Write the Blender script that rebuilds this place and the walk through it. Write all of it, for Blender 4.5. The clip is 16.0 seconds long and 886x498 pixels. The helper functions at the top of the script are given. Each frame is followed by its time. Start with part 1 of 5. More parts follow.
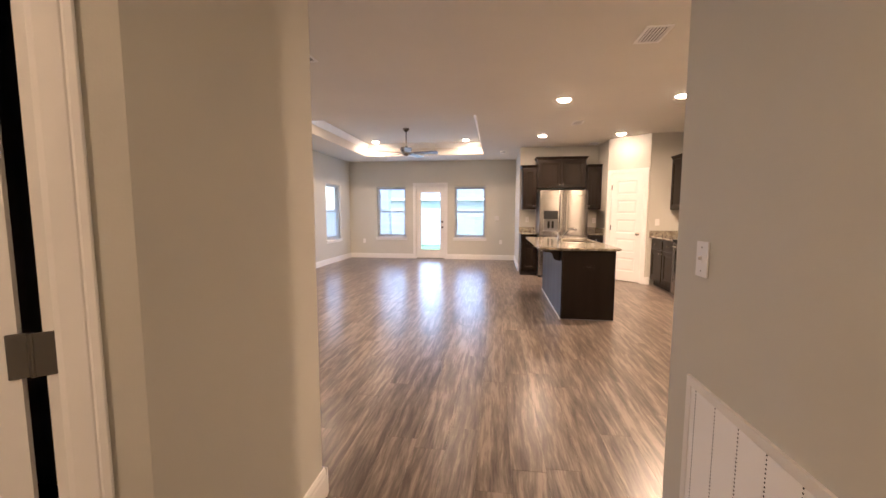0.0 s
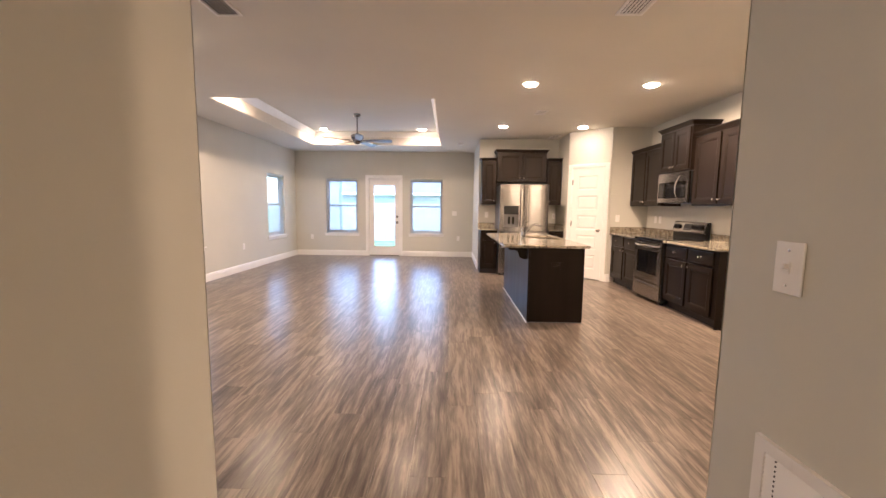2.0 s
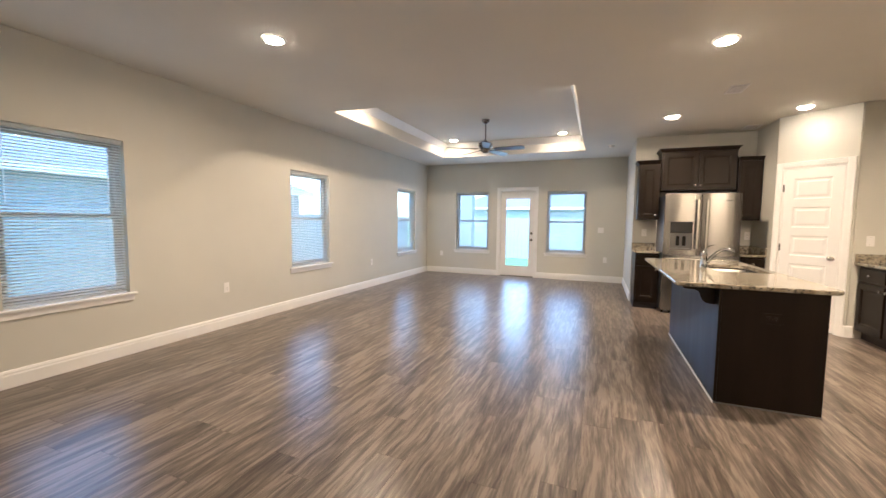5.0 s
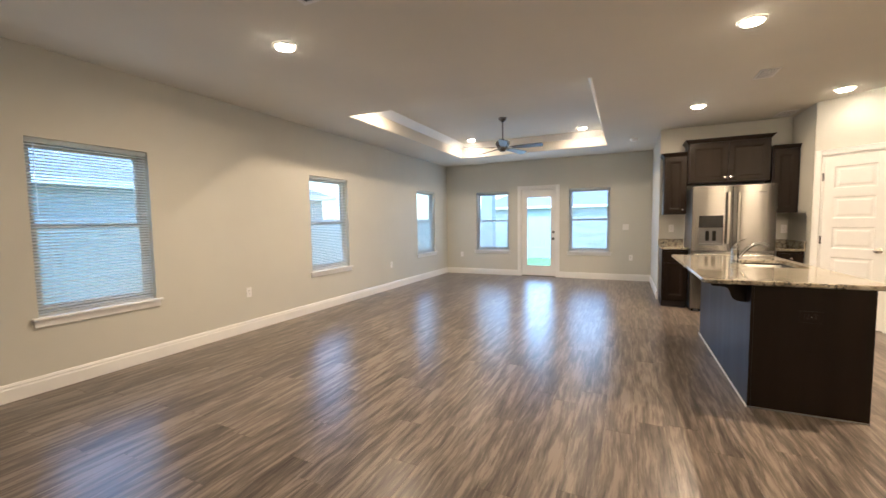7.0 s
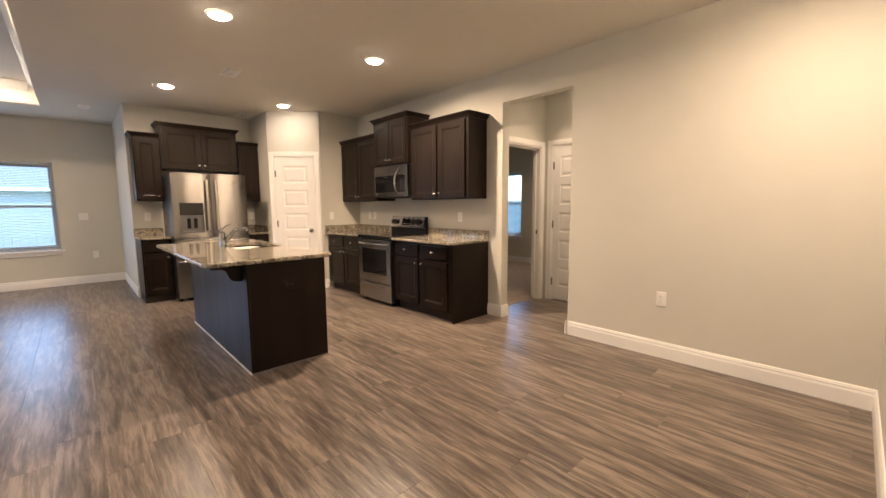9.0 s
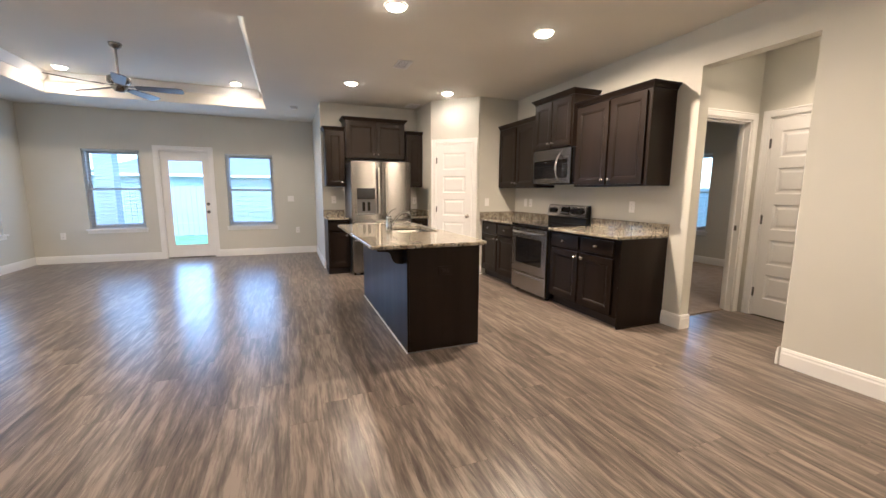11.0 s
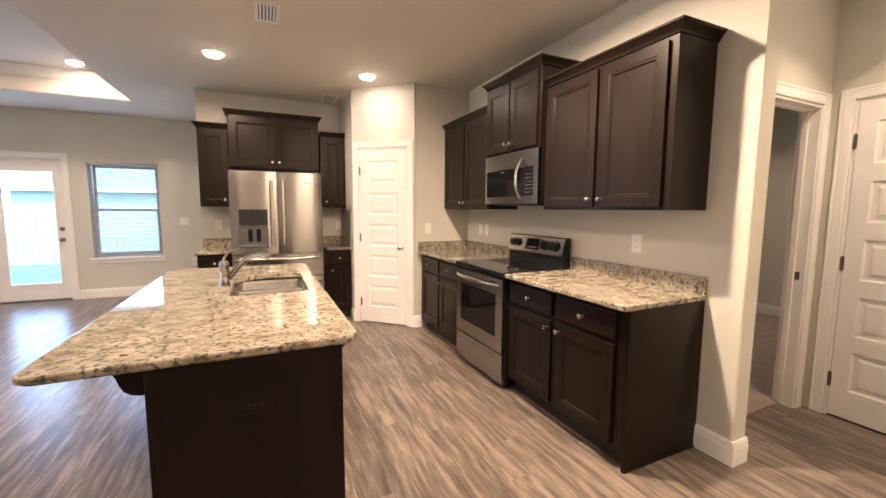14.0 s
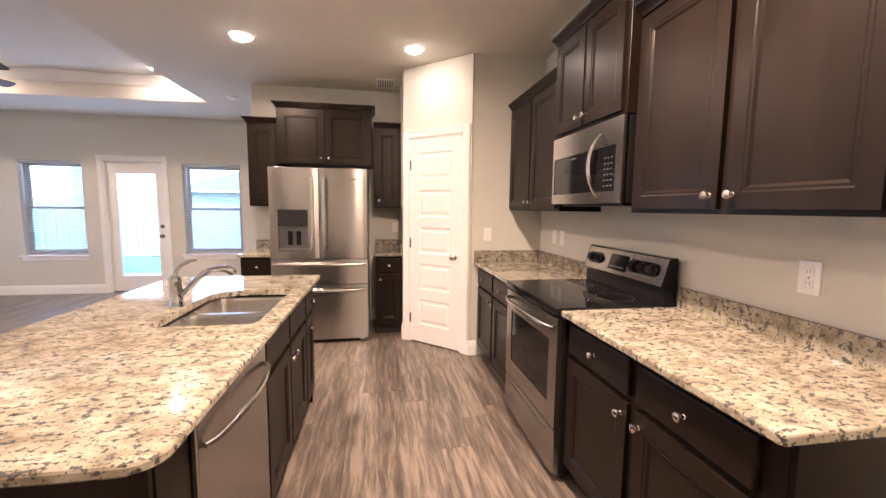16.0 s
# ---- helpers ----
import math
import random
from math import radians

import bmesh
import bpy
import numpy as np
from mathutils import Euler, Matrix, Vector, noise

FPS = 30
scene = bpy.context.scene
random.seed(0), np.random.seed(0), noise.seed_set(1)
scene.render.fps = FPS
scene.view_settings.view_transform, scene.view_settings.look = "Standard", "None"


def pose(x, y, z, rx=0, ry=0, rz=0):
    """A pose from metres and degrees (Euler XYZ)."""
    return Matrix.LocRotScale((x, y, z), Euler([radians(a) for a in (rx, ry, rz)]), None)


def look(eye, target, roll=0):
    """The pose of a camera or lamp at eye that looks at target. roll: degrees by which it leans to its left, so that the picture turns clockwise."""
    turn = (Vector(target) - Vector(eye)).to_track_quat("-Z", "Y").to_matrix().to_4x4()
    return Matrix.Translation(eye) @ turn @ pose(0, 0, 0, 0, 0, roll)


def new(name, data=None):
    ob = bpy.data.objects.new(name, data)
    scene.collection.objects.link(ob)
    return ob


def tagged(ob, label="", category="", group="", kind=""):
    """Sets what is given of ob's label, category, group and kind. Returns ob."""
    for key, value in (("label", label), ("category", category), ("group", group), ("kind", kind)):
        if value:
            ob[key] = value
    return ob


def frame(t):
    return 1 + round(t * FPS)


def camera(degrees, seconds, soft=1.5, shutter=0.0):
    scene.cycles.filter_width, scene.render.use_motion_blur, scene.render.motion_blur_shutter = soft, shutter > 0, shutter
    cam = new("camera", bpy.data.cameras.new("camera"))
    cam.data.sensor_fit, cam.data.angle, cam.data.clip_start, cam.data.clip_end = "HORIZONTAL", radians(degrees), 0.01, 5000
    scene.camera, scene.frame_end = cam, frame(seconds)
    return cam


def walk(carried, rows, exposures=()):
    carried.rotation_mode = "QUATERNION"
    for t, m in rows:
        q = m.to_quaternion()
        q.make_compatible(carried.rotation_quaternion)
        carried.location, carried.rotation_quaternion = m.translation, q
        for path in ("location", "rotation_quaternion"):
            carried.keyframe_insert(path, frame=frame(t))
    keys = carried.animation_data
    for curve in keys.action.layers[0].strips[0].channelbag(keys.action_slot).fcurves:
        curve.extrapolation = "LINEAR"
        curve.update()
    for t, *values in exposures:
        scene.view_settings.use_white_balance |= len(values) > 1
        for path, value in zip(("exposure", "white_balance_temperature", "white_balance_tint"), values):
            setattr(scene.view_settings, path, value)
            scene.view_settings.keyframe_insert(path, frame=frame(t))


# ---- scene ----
cam = camera(97.3, 16.0, shutter=0.08)
PATH = [
    (0, (0.285, 0.35, 1.33), (0.016, 2.323, 1.14), 0.1),
    (0.5, (0.292, 0.443, 1.327), (0.141, 2.427, 1.13), -0.4),
    (1, (0.234, 0.644, 1.327), (0.168, 2.635, 1.151), -0.2),
    (1.5, (0.205, 0.794, 1.321), (0.165, 2.786, 1.141), 0.2),
    (2, (0.204, 0.87, 1.299), (0.167, 2.859, 1.089), 0.7),
    (2.5, (0.254, 1.065, 1.296), (0.246, 3.054, 1.094), 0.9),
    (3, (0.28, 1.266, 1.304), (0.321, 3.255, 1.093), 0.9),
    (3.5, (0.253, 1.513, 1.318), (0.35, 3.498, 1.093), -0.2),
    (4, (0.207, 1.681, 1.315), (0.207, 3.67, 1.11), -0.9),
    (4.5, (0.235, 1.83, 1.316), (-0.085, 3.797, 1.146), -0.2),
    (5, (0.249, 1.892, 1.326), (-0.487, 3.746, 1.181), 0.7),
    (5.2, (0.276, 1.905, 1.328), (-0.617, 3.689, 1.183), 0.6),
    (7.3, (0.311, 1.995, 1.319), (-0.178, 3.929, 1.174), -1.2),
    (7.5, (0.301, 2.046, 1.313), (0.105, 4.03, 1.158), -1.4),
    (8, (0.229, 2.12, 1.317), (0.775, 4.034, 1.124), -1.7),
    (8.5, (0.199, 2.125, 1.299), (1.249, 3.815, 1.089), -1.0),
    (8.7, (0.196, 2.127, 1.286), (1.391, 3.716, 1.075), -0.7),
    (10.8, (0.194, 2.29, 1.267), (1.045, 4.078, 0.988), 0.2),
    (11, (0.252, 2.366, 1.287), (0.978, 4.208, 1.003), 0.3),
    (11.5, (0.409, 2.559, 1.295), (1.074, 4.421, 0.991), 0.4),
    (12, (0.551, 2.852, 1.313), (1.312, 4.678, 1.017), -0.5),
    (12.5, (0.743, 3.116, 1.302), (1.61, 4.898, 1.031), -0.6),
    (13, (0.997, 3.326, 1.326), (1.88, 5.105, 1.096), 0.8),
    (13.5, (1.229, 3.56, 1.347), (2.118, 5.341, 1.155), 0.3),
    (14, (1.461, 3.758, 1.367), (2.293, 5.566, 1.164), 0.3),
    (14.5, (1.722, 3.887, 1.38), (2.453, 5.734, 1.145), 0.6),
    (15, (1.923, 4.076, 1.365), (2.534, 5.965, 1.122), 0.7),
    (15.5, (2.068, 4.31, 1.395), (2.554, 6.237, 1.175), 0.1),
    (16, (2.194, 4.419, 1.378), (2.516, 6.382, 1.172), 0.6),
]
GAPS = [
    (6.2, (0.28, 1.95, 1.320), (-0.97, 3.50, 1.165), -0.3),
    (9.7, (0.175, 2.20, 1.280), (1.70, 3.48, 1.045), -0.3),
]
walk(cam, [(t, look(eye, target, roll)) for t, eye, target, roll in sorted(PATH + GAPS)],
     exposures=[(0.0, 3.28, 5350, 26), (2.0, 3.34, 5150, 23), (3.5, 3.20, 4820, 16), (5.2, 3.10, 4830, 13), (7.3, 3.02, 4920, 11),
                (8.0, 2.96, 5000, 13), (8.5, 2.84, 5200, 18), (11.0, 3.06, 4650, 14), (12.5, 3.14, 4980, 18), (14.5, 3.28, 5080, 21), (16.0, 3.31, 4960, 25)])

# ---- light ----
world = bpy.data.worlds.new("world")
scene.world = world
world.use_nodes = True
wn = world.node_tree.nodes
sky = wn.new("ShaderNodeTexSky")
sky.sky_type = "NISHITA"
sky.sun_disc = False
sky.sun_elevation, sky.sun_rotation = radians(48), radians(200)
sky.altitude, sky.air_density, sky.dust_density = 0, 1.4, 0.9
wn["Background"].inputs[1].default_value = 0.105
world.node_tree.links.new(sky.outputs[0], wn["Background"].inputs[0])

sun_data = bpy.data.lights.new("sun", "SUN")
sun_data.energy, sun_data.angle, sun_data.color = 1.3, radians(12), (1.0, 0.95, 0.90)
sun = new("sun", sun_data)
sun.matrix_world = look((0, 0, 30), (-6, 18, 0))

WARM = (1.0, 0.65, 0.33)


def lamp(x, y, z, watts, spread=171):
    """A recessed lamp, cut off by its can some degrees below the ceiling."""
    data = bpy.data.lights.new("downlight_lamp", "AREA")
    data.shape, data.size, data.energy, data.color = "DISK", 0.11, watts, WARM
    data.spread = radians(spread)
    ob = new("downlight_lamp", data)
    ob.location = (x, y, z)
    return ob


# ---- plan ----
XL, XR, YF, C, TRAY_Z = -3.92, 3.70, 11.24, 2.74, 3.04
HALL_L, HALL_R, YB = -0.50, 0.98, 1.98
TRAY = (-3.06, -0.05, 6.266, 10.22)
WIN_Z0, WIN_Z1 = 0.585, 2.035
# recessed lights: x, y, watts; last room light is unseen, added for the east wall
ROOM_LIGHTS = [(1.11, 5.58, 0.2), (2.50, 5.58, 15.0), (1.11, 7.93, 5.2), (2.50, 7.93, 0.2), (-2.19, 4.36, 5.2), (2.60, 2.22, 6.8)]
TRAY_LIGHTS = [(-2.69, 9.84, 1.5), (-0.46, 9.84, 1.5), (-2.69, 6.65, 5.0), (-0.46, 6.65, 3.6)]
# unseen fill lights, added to brighten hall, lobby and bedroom: x, y, watts, spread
HALL_FILL, LOBBY_FILL, BEDROOM_FILL = (-0.20, -0.75, 3.1, 167), (4.35, 4.50, 1.5, 112), (6.30, 6.30, 1.3, 128)


# ---- materials ----
def tree(name):
    m = bpy.data.materials.new(name)
    m.use_nodes = True
    return m, m.node_tree.nodes, m.node_tree.links, m.node_tree.nodes["Principled BSDF"]


def noise_node(n, l, vec, scale, detail=4.0, rough=0.55):
    t = n.new("ShaderNodeTexNoise")
    t.inputs["Scale"].default_value, t.inputs["Detail"].default_value = scale, detail
    t.inputs["Roughness"].default_value = rough
    l.new(vec, t.inputs["Vector"])
    return t.outputs["Fac"]


def ramp_node(n, l, fac, stops):
    r = n.new("ShaderNodeValToRGB")
    e = r.color_ramp.elements
    while len(e) < len(stops):
        e.new(0.5)
    for k, (p, c) in zip(e, stops):
        k.position, k.color = p, (*c, 1)
    l.new(fac, r.inputs[0])
    return r.outputs[0]


def mapped(n, l, source, scale):
    mp = n.new("ShaderNodeMapping")
    mp.inputs["Scale"].default_value = scale
    l.new(source, mp.inputs["Vector"])
    return mp.outputs[0]


def bump_node(n, l, bsdf, height, strength, distance):
    b = n.new("ShaderNodeBump")
    b.inputs["Strength"].default_value, b.inputs["Distance"].default_value = strength, distance
    l.new(height, b.inputs["Height"])
    l.new(b.outputs[0], bsdf.inputs["Normal"])


def shade(c, f):
    return tuple(min(1, v * f) for v in c)


def plain(name, color, rough, metal=0.0, scale=3.0, vary=0.06, grain=180.0, bump=0.15, dist=0.0006, coat=0.0, squash=(1, 1, 1), spec=0.5, through_light=0.0):
    """Paint, plastic or metal with slow tone changes, fine grain and uneven gloss."""
    m, n, l, b = tree(name)
    pos = mapped(n, l, n.new("ShaderNodeTexCoord").outputs["Object"], squash)
    slow = noise_node(n, l, pos, scale, 3)
    l.new(ramp_node(n, l, slow, [(0.3, shade(color, 1 - vary)), (0.7, shade(color, 1 + vary))]), b.inputs["Base Color"])
    fine = noise_node(n, l, pos, grain, 2)
    rr = n.new("ShaderNodeMapRange")
    rr.inputs["To Min"].default_value, rr.inputs["To Max"].default_value = max(0.03, rough - 0.06), min(1, rough + 0.06)
    l.new(slow, rr.inputs["Value"])
    l.new(rr.outputs[0], b.inputs["Roughness"])
    b.inputs["Metallic"].default_value = metal
    b.inputs["Coat Weight"].default_value = coat
    b.inputs["Specular IOR Level"].default_value = spec
    if through_light:
        tr = n.new("ShaderNodeBsdfTranslucent")
        tr.inputs["Color"].default_value = (*color, 1)
        mx = n.new("ShaderNodeMixShader")
        mx.inputs[0].default_value = through_light
        l.new(b.outputs[0], mx.inputs[1])
        l.new(tr.outputs[0], mx.inputs[2])
        l.new(mx.outputs[0], n["Material Output"].inputs["Surface"])
    if bump:
        bump_node(n, l, b, fine, bump, dist)
    return m


WALL = plain("greige_wall_paint", (0.59, 0.576, 0.50), 0.72, scale=1.2, vary=0.03, grain=140, bump=0.25, dist=0.0012)
CEIL = plain("ceiling_paint", (0.69, 0.66, 0.575), 0.85, scale=1.0, vary=0.03, grain=90, bump=0.35, dist=0.002)
TRIM = plain("white_trim_paint", (0.82, 0.81, 0.77), 0.38, scale=2.5, vary=0.03, grain=60, bump=0.06)
DOORW = plain("white_door_paint", (0.80, 0.79, 0.75), 0.42, scale=3, vary=0.03, grain=120, bump=0.10)
PLATE = plain("white_plastic", (0.82, 0.80, 0.76), 0.35, vary=0.02, bump=0.0)
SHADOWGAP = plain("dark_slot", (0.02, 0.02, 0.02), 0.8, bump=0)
ESPRESSO = plain("espresso_stained_wood", (0.0106, 0.0070, 0.0047), 0.35, scale=7, vary=0.30, grain=70, bump=0.16, squash=(1, 1, 0.10), spec=0.19)
ESPRESSO.node_tree.nodes["Principled BSDF"].inputs["Specular Tint"].default_value = (1.0, 0.95, 0.88, 1)
STEEL = plain("brushed_stainless_steel", (0.42, 0.405, 0.38), 0.24, metal=1.0, scale=2.0, vary=0.03, bump=0)
STEEL.node_tree.nodes["Principled BSDF"].inputs["Anisotropic"].default_value = 0.75
STEEL.node_tree.nodes["Principled BSDF"].inputs["Anisotropic Rotation"].default_value = 0.25
STEELH = plain("stainless_sink_steel", (0.60, 0.58, 0.55), 0.24, metal=1.0, scale=5, vary=0.06, grain=160, bump=0.08, dist=0.0003, squash=(0.03, 1, 1))
HANDLE = plain("bright_handle_steel", (0.66, 0.64, 0.60), 0.17, metal=1.0, vary=0.03, bump=0)
DARKSTEEL = plain("shaded_grey_steel", (0.22, 0.22, 0.22), 0.35, metal=0.9, vary=0.06, bump=0.05)
CHROME = plain("polished_chrome", (0.50, 0.50, 0.50), 0.05, metal=1.0, vary=0.02, bump=0)
NICKEL = plain("satin_nickel", (0.62, 0.58, 0.52), 0.24, metal=1.0, vary=0.04, bump=0.03)
HINGE = plain("dull_nickel_hinge", (0.17, 0.16, 0.145), 0.40, metal=1.0, vary=0.08, bump=0.05)
BLACKGLASS = plain("black_ceramic_glass", (0.008, 0.008, 0.009), 0.05, vary=0.2, bump=0, spec=0.4)
PANELGREY = plain("grey_dispenser_glass", (0.022, 0.022, 0.022), 0.12, vary=0.1, bump=0)
BLACK = plain("black_enamel", (0.008, 0.008, 0.008), 0.30, vary=0.15, bump=0.05, spec=0.22)
GREYPRINT = plain("grey_print", (0.13, 0.13, 0.13), 0.5, bump=0)
# grey painted for the shade inside the ceiling vents
VENTGREY = plain("grey_duct_shade", (0.16, 0.16, 0.15), 0.8, bump=0)
SASH = plain("bronze_grey_vinyl", (0.44, 0.44, 0.44), 0.45, vary=0.06, bump=0.04)
SLATM = plain("white_blind_slat", (0.84, 0.86, 0.86), 0.45, vary=0.03, bump=0, through_light=0.65)
BLADE = plain("grey_brown_fan_blade", (0.055, 0.050, 0.046), 0.38, scale=9, vary=0.25, grain=80, bump=0.08, squash=(0.15, 1, 1), spec=0.3)
CARPET = plain("beige_carpet", (0.36, 0.30, 0.245), 0.95, scale=9, vary=0.14, grain=420, bump=0.9, dist=0.006)
CONCRETE = plain("patio_concrete", (0.34, 0.33, 0.32), 0.85, scale=2, vary=0.08, grain=90, bump=0.3, dist=0.002)
FENCEM = plain("weathered_fence_board", (0.37, 0.38, 0.38), 0.85, scale=3, vary=0.18, grain=50, bump=0.3, dist=0.002, squash=(1, 1, 0.1))
SIDING = plain("pale_siding", (0.36, 0.37, 0.38), 0.7, scale=2, vary=0.05, bump=0.1)
SHINGLE = plain("grey_roof_shingle", (0.20, 0.20, 0.21), 0.9, scale=4, vary=0.18, grain=30, bump=0.5, dist=0.01)
TOEDARK = plain("dark_toe_kick", (0.020, 0.014, 0.012), 0.6, vary=0.15, bump=0.05)


def floor_material(name, per_island):
    """Vinyl planks with long brush-like grain; each plank takes its own tone and offset."""
    m, n, l, b = tree(name)
    if per_island:
        seed = n.new("ShaderNodeNewGeometry").outputs["Random Per Island"]
    else:
        seed = n.new("ShaderNodeObjectInfo").outputs["Random"]
    where = n.new("ShaderNodeTexCoord").outputs["Object"]
    off = n.new("ShaderNodeMath")
    off.operation = "MULTIPLY"
    off.inputs[1].default_value = 47.0
    l.new(seed, off.inputs[0])
    comb = n.new("ShaderNodeCombineXYZ")
    for i in range(3):
        l.new(off.outputs[0], comb.inputs[i])
    add = n.new("ShaderNodeVectorMath")
    l.new(where, add.inputs[0])
    l.new(comb.outputs[0], add.inputs[1])
    wander = noise_node(n, l, mapped(n, l, add.outputs[0], (5, 2.2, 1)), 1.0, 2, 0.5)
    bend = n.new("ShaderNodeVectorMath")
    bend.operation = "MULTIPLY_ADD"
    l.new(wander, bend.inputs[0])
    bend.inputs[1].default_value = (0.06, 0, 0)
    l.new(add.outputs[0], bend.inputs[2])
    streak = noise_node(n, l, mapped(n, l, bend.outputs[0], (26, 2.2, 1)), 1.0, 5, 0.64)
    fine = noise_node(n, l, mapped(n, l, bend.outputs[0], (88, 5.5, 1)), 1.0, 3, 0.6)
    mix = n.new("ShaderNodeMath")
    mix.operation = "MULTIPLY_ADD"
    mix.inputs[1].default_value = 0.32
    l.new(fine, mix.inputs[0])
    l.new(streak, mix.inputs[2])
    tone = n.new("ShaderNodeMath")
    tone.operation = "MULTIPLY_ADD"
    tone.inputs[1].default_value = 0.10
    l.new(seed, tone.inputs[0])
    l.new(mix.outputs[0], tone.inputs[2])
    col = ramp_node(n, l, tone.outputs[0], [(0.45, (0.041, 0.033, 0.026)), (0.58, (0.082, 0.066, 0.053)),
                                           (0.71, (0.144, 0.117, 0.092)), (0.84, (0.254, 0.210, 0.165))])
    l.new(col, b.inputs["Base Color"])
    rr = n.new("ShaderNodeMapRange")
    rr.inputs["To Min"].default_value, rr.inputs["To Max"].default_value = 0.26, 0.33
    l.new(streak, rr.inputs["Value"])
    l.new(rr.outputs[0], b.inputs["Roughness"])
    b.inputs["Specular IOR Level"].default_value = 0.32
    bump_node(n, l, b, mix.outputs[0], 0.05, 0.001)
    return m


PLANK = floor_material("vinyl_plank", False)
PLANKS = floor_material("vinyl_planks_joined", True)


def granite_material():
    m, n, l, b = tree("speckled_cream_granite")
    pos = n.new("ShaderNodeTexCoord").outputs["Object"]
    flow = mapped(n, l, pos, (1.0, 1.45, 1.2))
    big = noise_node(n, l, flow, 11, 3, 0.6)
    mid = noise_node(n, l, flow, 39, 3, 0.62)
    small = noise_node(n, l, mapped(n, l, pos, (1.3, 1, 1)), 95, 3, 0.6)
    cream = ramp_node(n, l, big, [(0.35, (0.215, 0.180, 0.122)), (0.5, (0.330, 0.294, 0.214)), (0.68, (0.425, 0.390, 0.302))])
    dark = ramp_node(n, l, small, [(0.33, (0.033, 0.034, 0.033)), (0.55, (0.088, 0.087, 0.080)), (0.72, (0.18, 0.168, 0.135))])
    grey = n.new("ShaderNodeMixRGB")
    mask = ramp_node(n, l, mid, [(0.548, (0, 0, 0)), (0.59, (0.95, 0.95, 0.95))])
    l.new(mask, grey.inputs[0])
    l.new(cream, grey.inputs[1])
    l.new(dark, grey.inputs[2])
    rust = n.new("ShaderNodeMixRGB")
    rm = ramp_node(n, l, noise_node(n, l, mapped(n, l, pos, (1, 1, 1.1)), 48, 2, 0.5), [(0.64, (0, 0, 0)), (0.69, (0.5, 0.5, 0.5))])
    l.new(rm, rust.inputs[0])
    l.new(grey.outputs[0], rust.inputs[1])
    rust.inputs[2].default_value = (0.18, 0.13, 0.08, 1)
    speck = n.new("ShaderNodeMixRGB")
    sm = ramp_node(n, l, noise_node(n, l, pos, 130, 2, 0.5), [(0.62, (0, 0, 0)), (0.67, (0.85, 0.85, 0.85))])
    l.new(sm, speck.inputs[0])
    l.new(rust.outputs[0], speck.inputs[1])
    speck.inputs[2].default_value = (0.05, 0.045, 0.045, 1)
    l.new(speck.outputs[0], b.inputs["Base Color"])
    b.inputs["Roughness"].default_value = 0.05
    return m


GRANITE = granite_material()


def glass_material():
    m, n, l, b = tree("clear_glass")
    b.inputs["Transmission Weight"].default_value = 1.0
    b.inputs["Roughness"].default_value = 0.0
    b.inputs["IOR"].default_value = 1.45
    b.inputs["Base Color"].default_value = (0.80, 0.95, 1.0, 1)
    return m


GLASS = glass_material()


def glow_material(name, color, strength):
    m, n, l, b = tree(name)
    b.inputs["Base Color"].default_value = (0.9, 0.9, 0.88, 1)
    b.inputs["Emission Color"].default_value = (*color, 1)
    b.inputs["Emission Strength"].default_value = strength
    return m


LENS = glow_material("lit_lamp_lens", (1.0, 0.72, 0.42), 18.0)
# dimmer lens for the added hall, lobby and bedroom fill lights
DIMLENS = glow_material("fill_lamp_lens", (1.0, 0.72, 0.42), 5.0)


def grass_material():
    m, n, l, b = tree("lawn_grass")
    pos = n.new("ShaderNodeTexCoord").outputs["Object"]
    a = noise_node(n, l, pos, 1.3, 4)
    f = noise_node(n, l, pos, 60, 3)
    l.new(ramp_node(n, l, a, [(0.3, (0.13, 0.21, 0.07)), (0.7, (0.20, 0.29, 0.11))]), b.inputs["Base Color"])
    b.inputs["Roughness"].default_value = 0.9
    bump_node(n, l, b, f, 0.8, 0.03)
    return m


GRASS = grass_material()


# ---- mesh helpers ----
def finish(bm, name, mat, smooth=False):
    bmesh.ops.recalc_face_normals(bm, faces=bm.faces)
    me = bpy.data.meshes.new(name)
    bm.to_mesh(me)
    bm.free()
    me.materials.append(mat)
    if smooth:
        me.shade_smooth()
        me.set_sharp_from_angle(angle=radians(40))
    return me


def part(name, bm, mat, parent, label="", smooth=False, at=None):
    ob = new(name, finish(bm, name, mat, smooth))
    ob.parent = parent
    if at is not None:
        ob.matrix_local = at
    if label:
        ob["label"] = label
    return ob


def thing(name, label, category, m=None, group="", kind=""):
    ob = new(name)
    ob.empty_display_size = 0.1
    if m is not None:
        ob.matrix_world = m
    return tagged(ob, label, category, group, kind)


def single(name, bm, mat, label, category, group="", kind="", m=None, smooth=False):
    ob = new(name, finish(bm, name, mat, smooth))
    if m is not None:
        ob.matrix_world = m
    return tagged(ob, label, category, group, kind)


def box(bm, x0, x1, y0, y1, z0, z1, bevel=0.0, seg=2):
    tmp = bmesh.new()
    bmesh.ops.create_cube(tmp, size=1)
    for v in tmp.verts:
        v.co = Vector(((x0 + x1) / 2 + v.co.x * (x1 - x0), (y0 + y1) / 2 + v.co.y * (y1 - y0), (z0 + z1) / 2 + v.co.z * (z1 - z0)))
    if bevel:
        bmesh.ops.bevel(tmp, geom=tmp.edges[:], offset=bevel, segments=seg, profile=0.5, affect="EDGES")
    join(bm, tmp)
    return bm


def join(bm, tmp, m=None):
    made = {}
    for v in tmp.verts:
        made[v] = bm.verts.new(m @ v.co if m is not None else v.co)
    for f in tmp.faces:
        bm.faces.new([made[v] for v in f.verts])
    tmp.free()


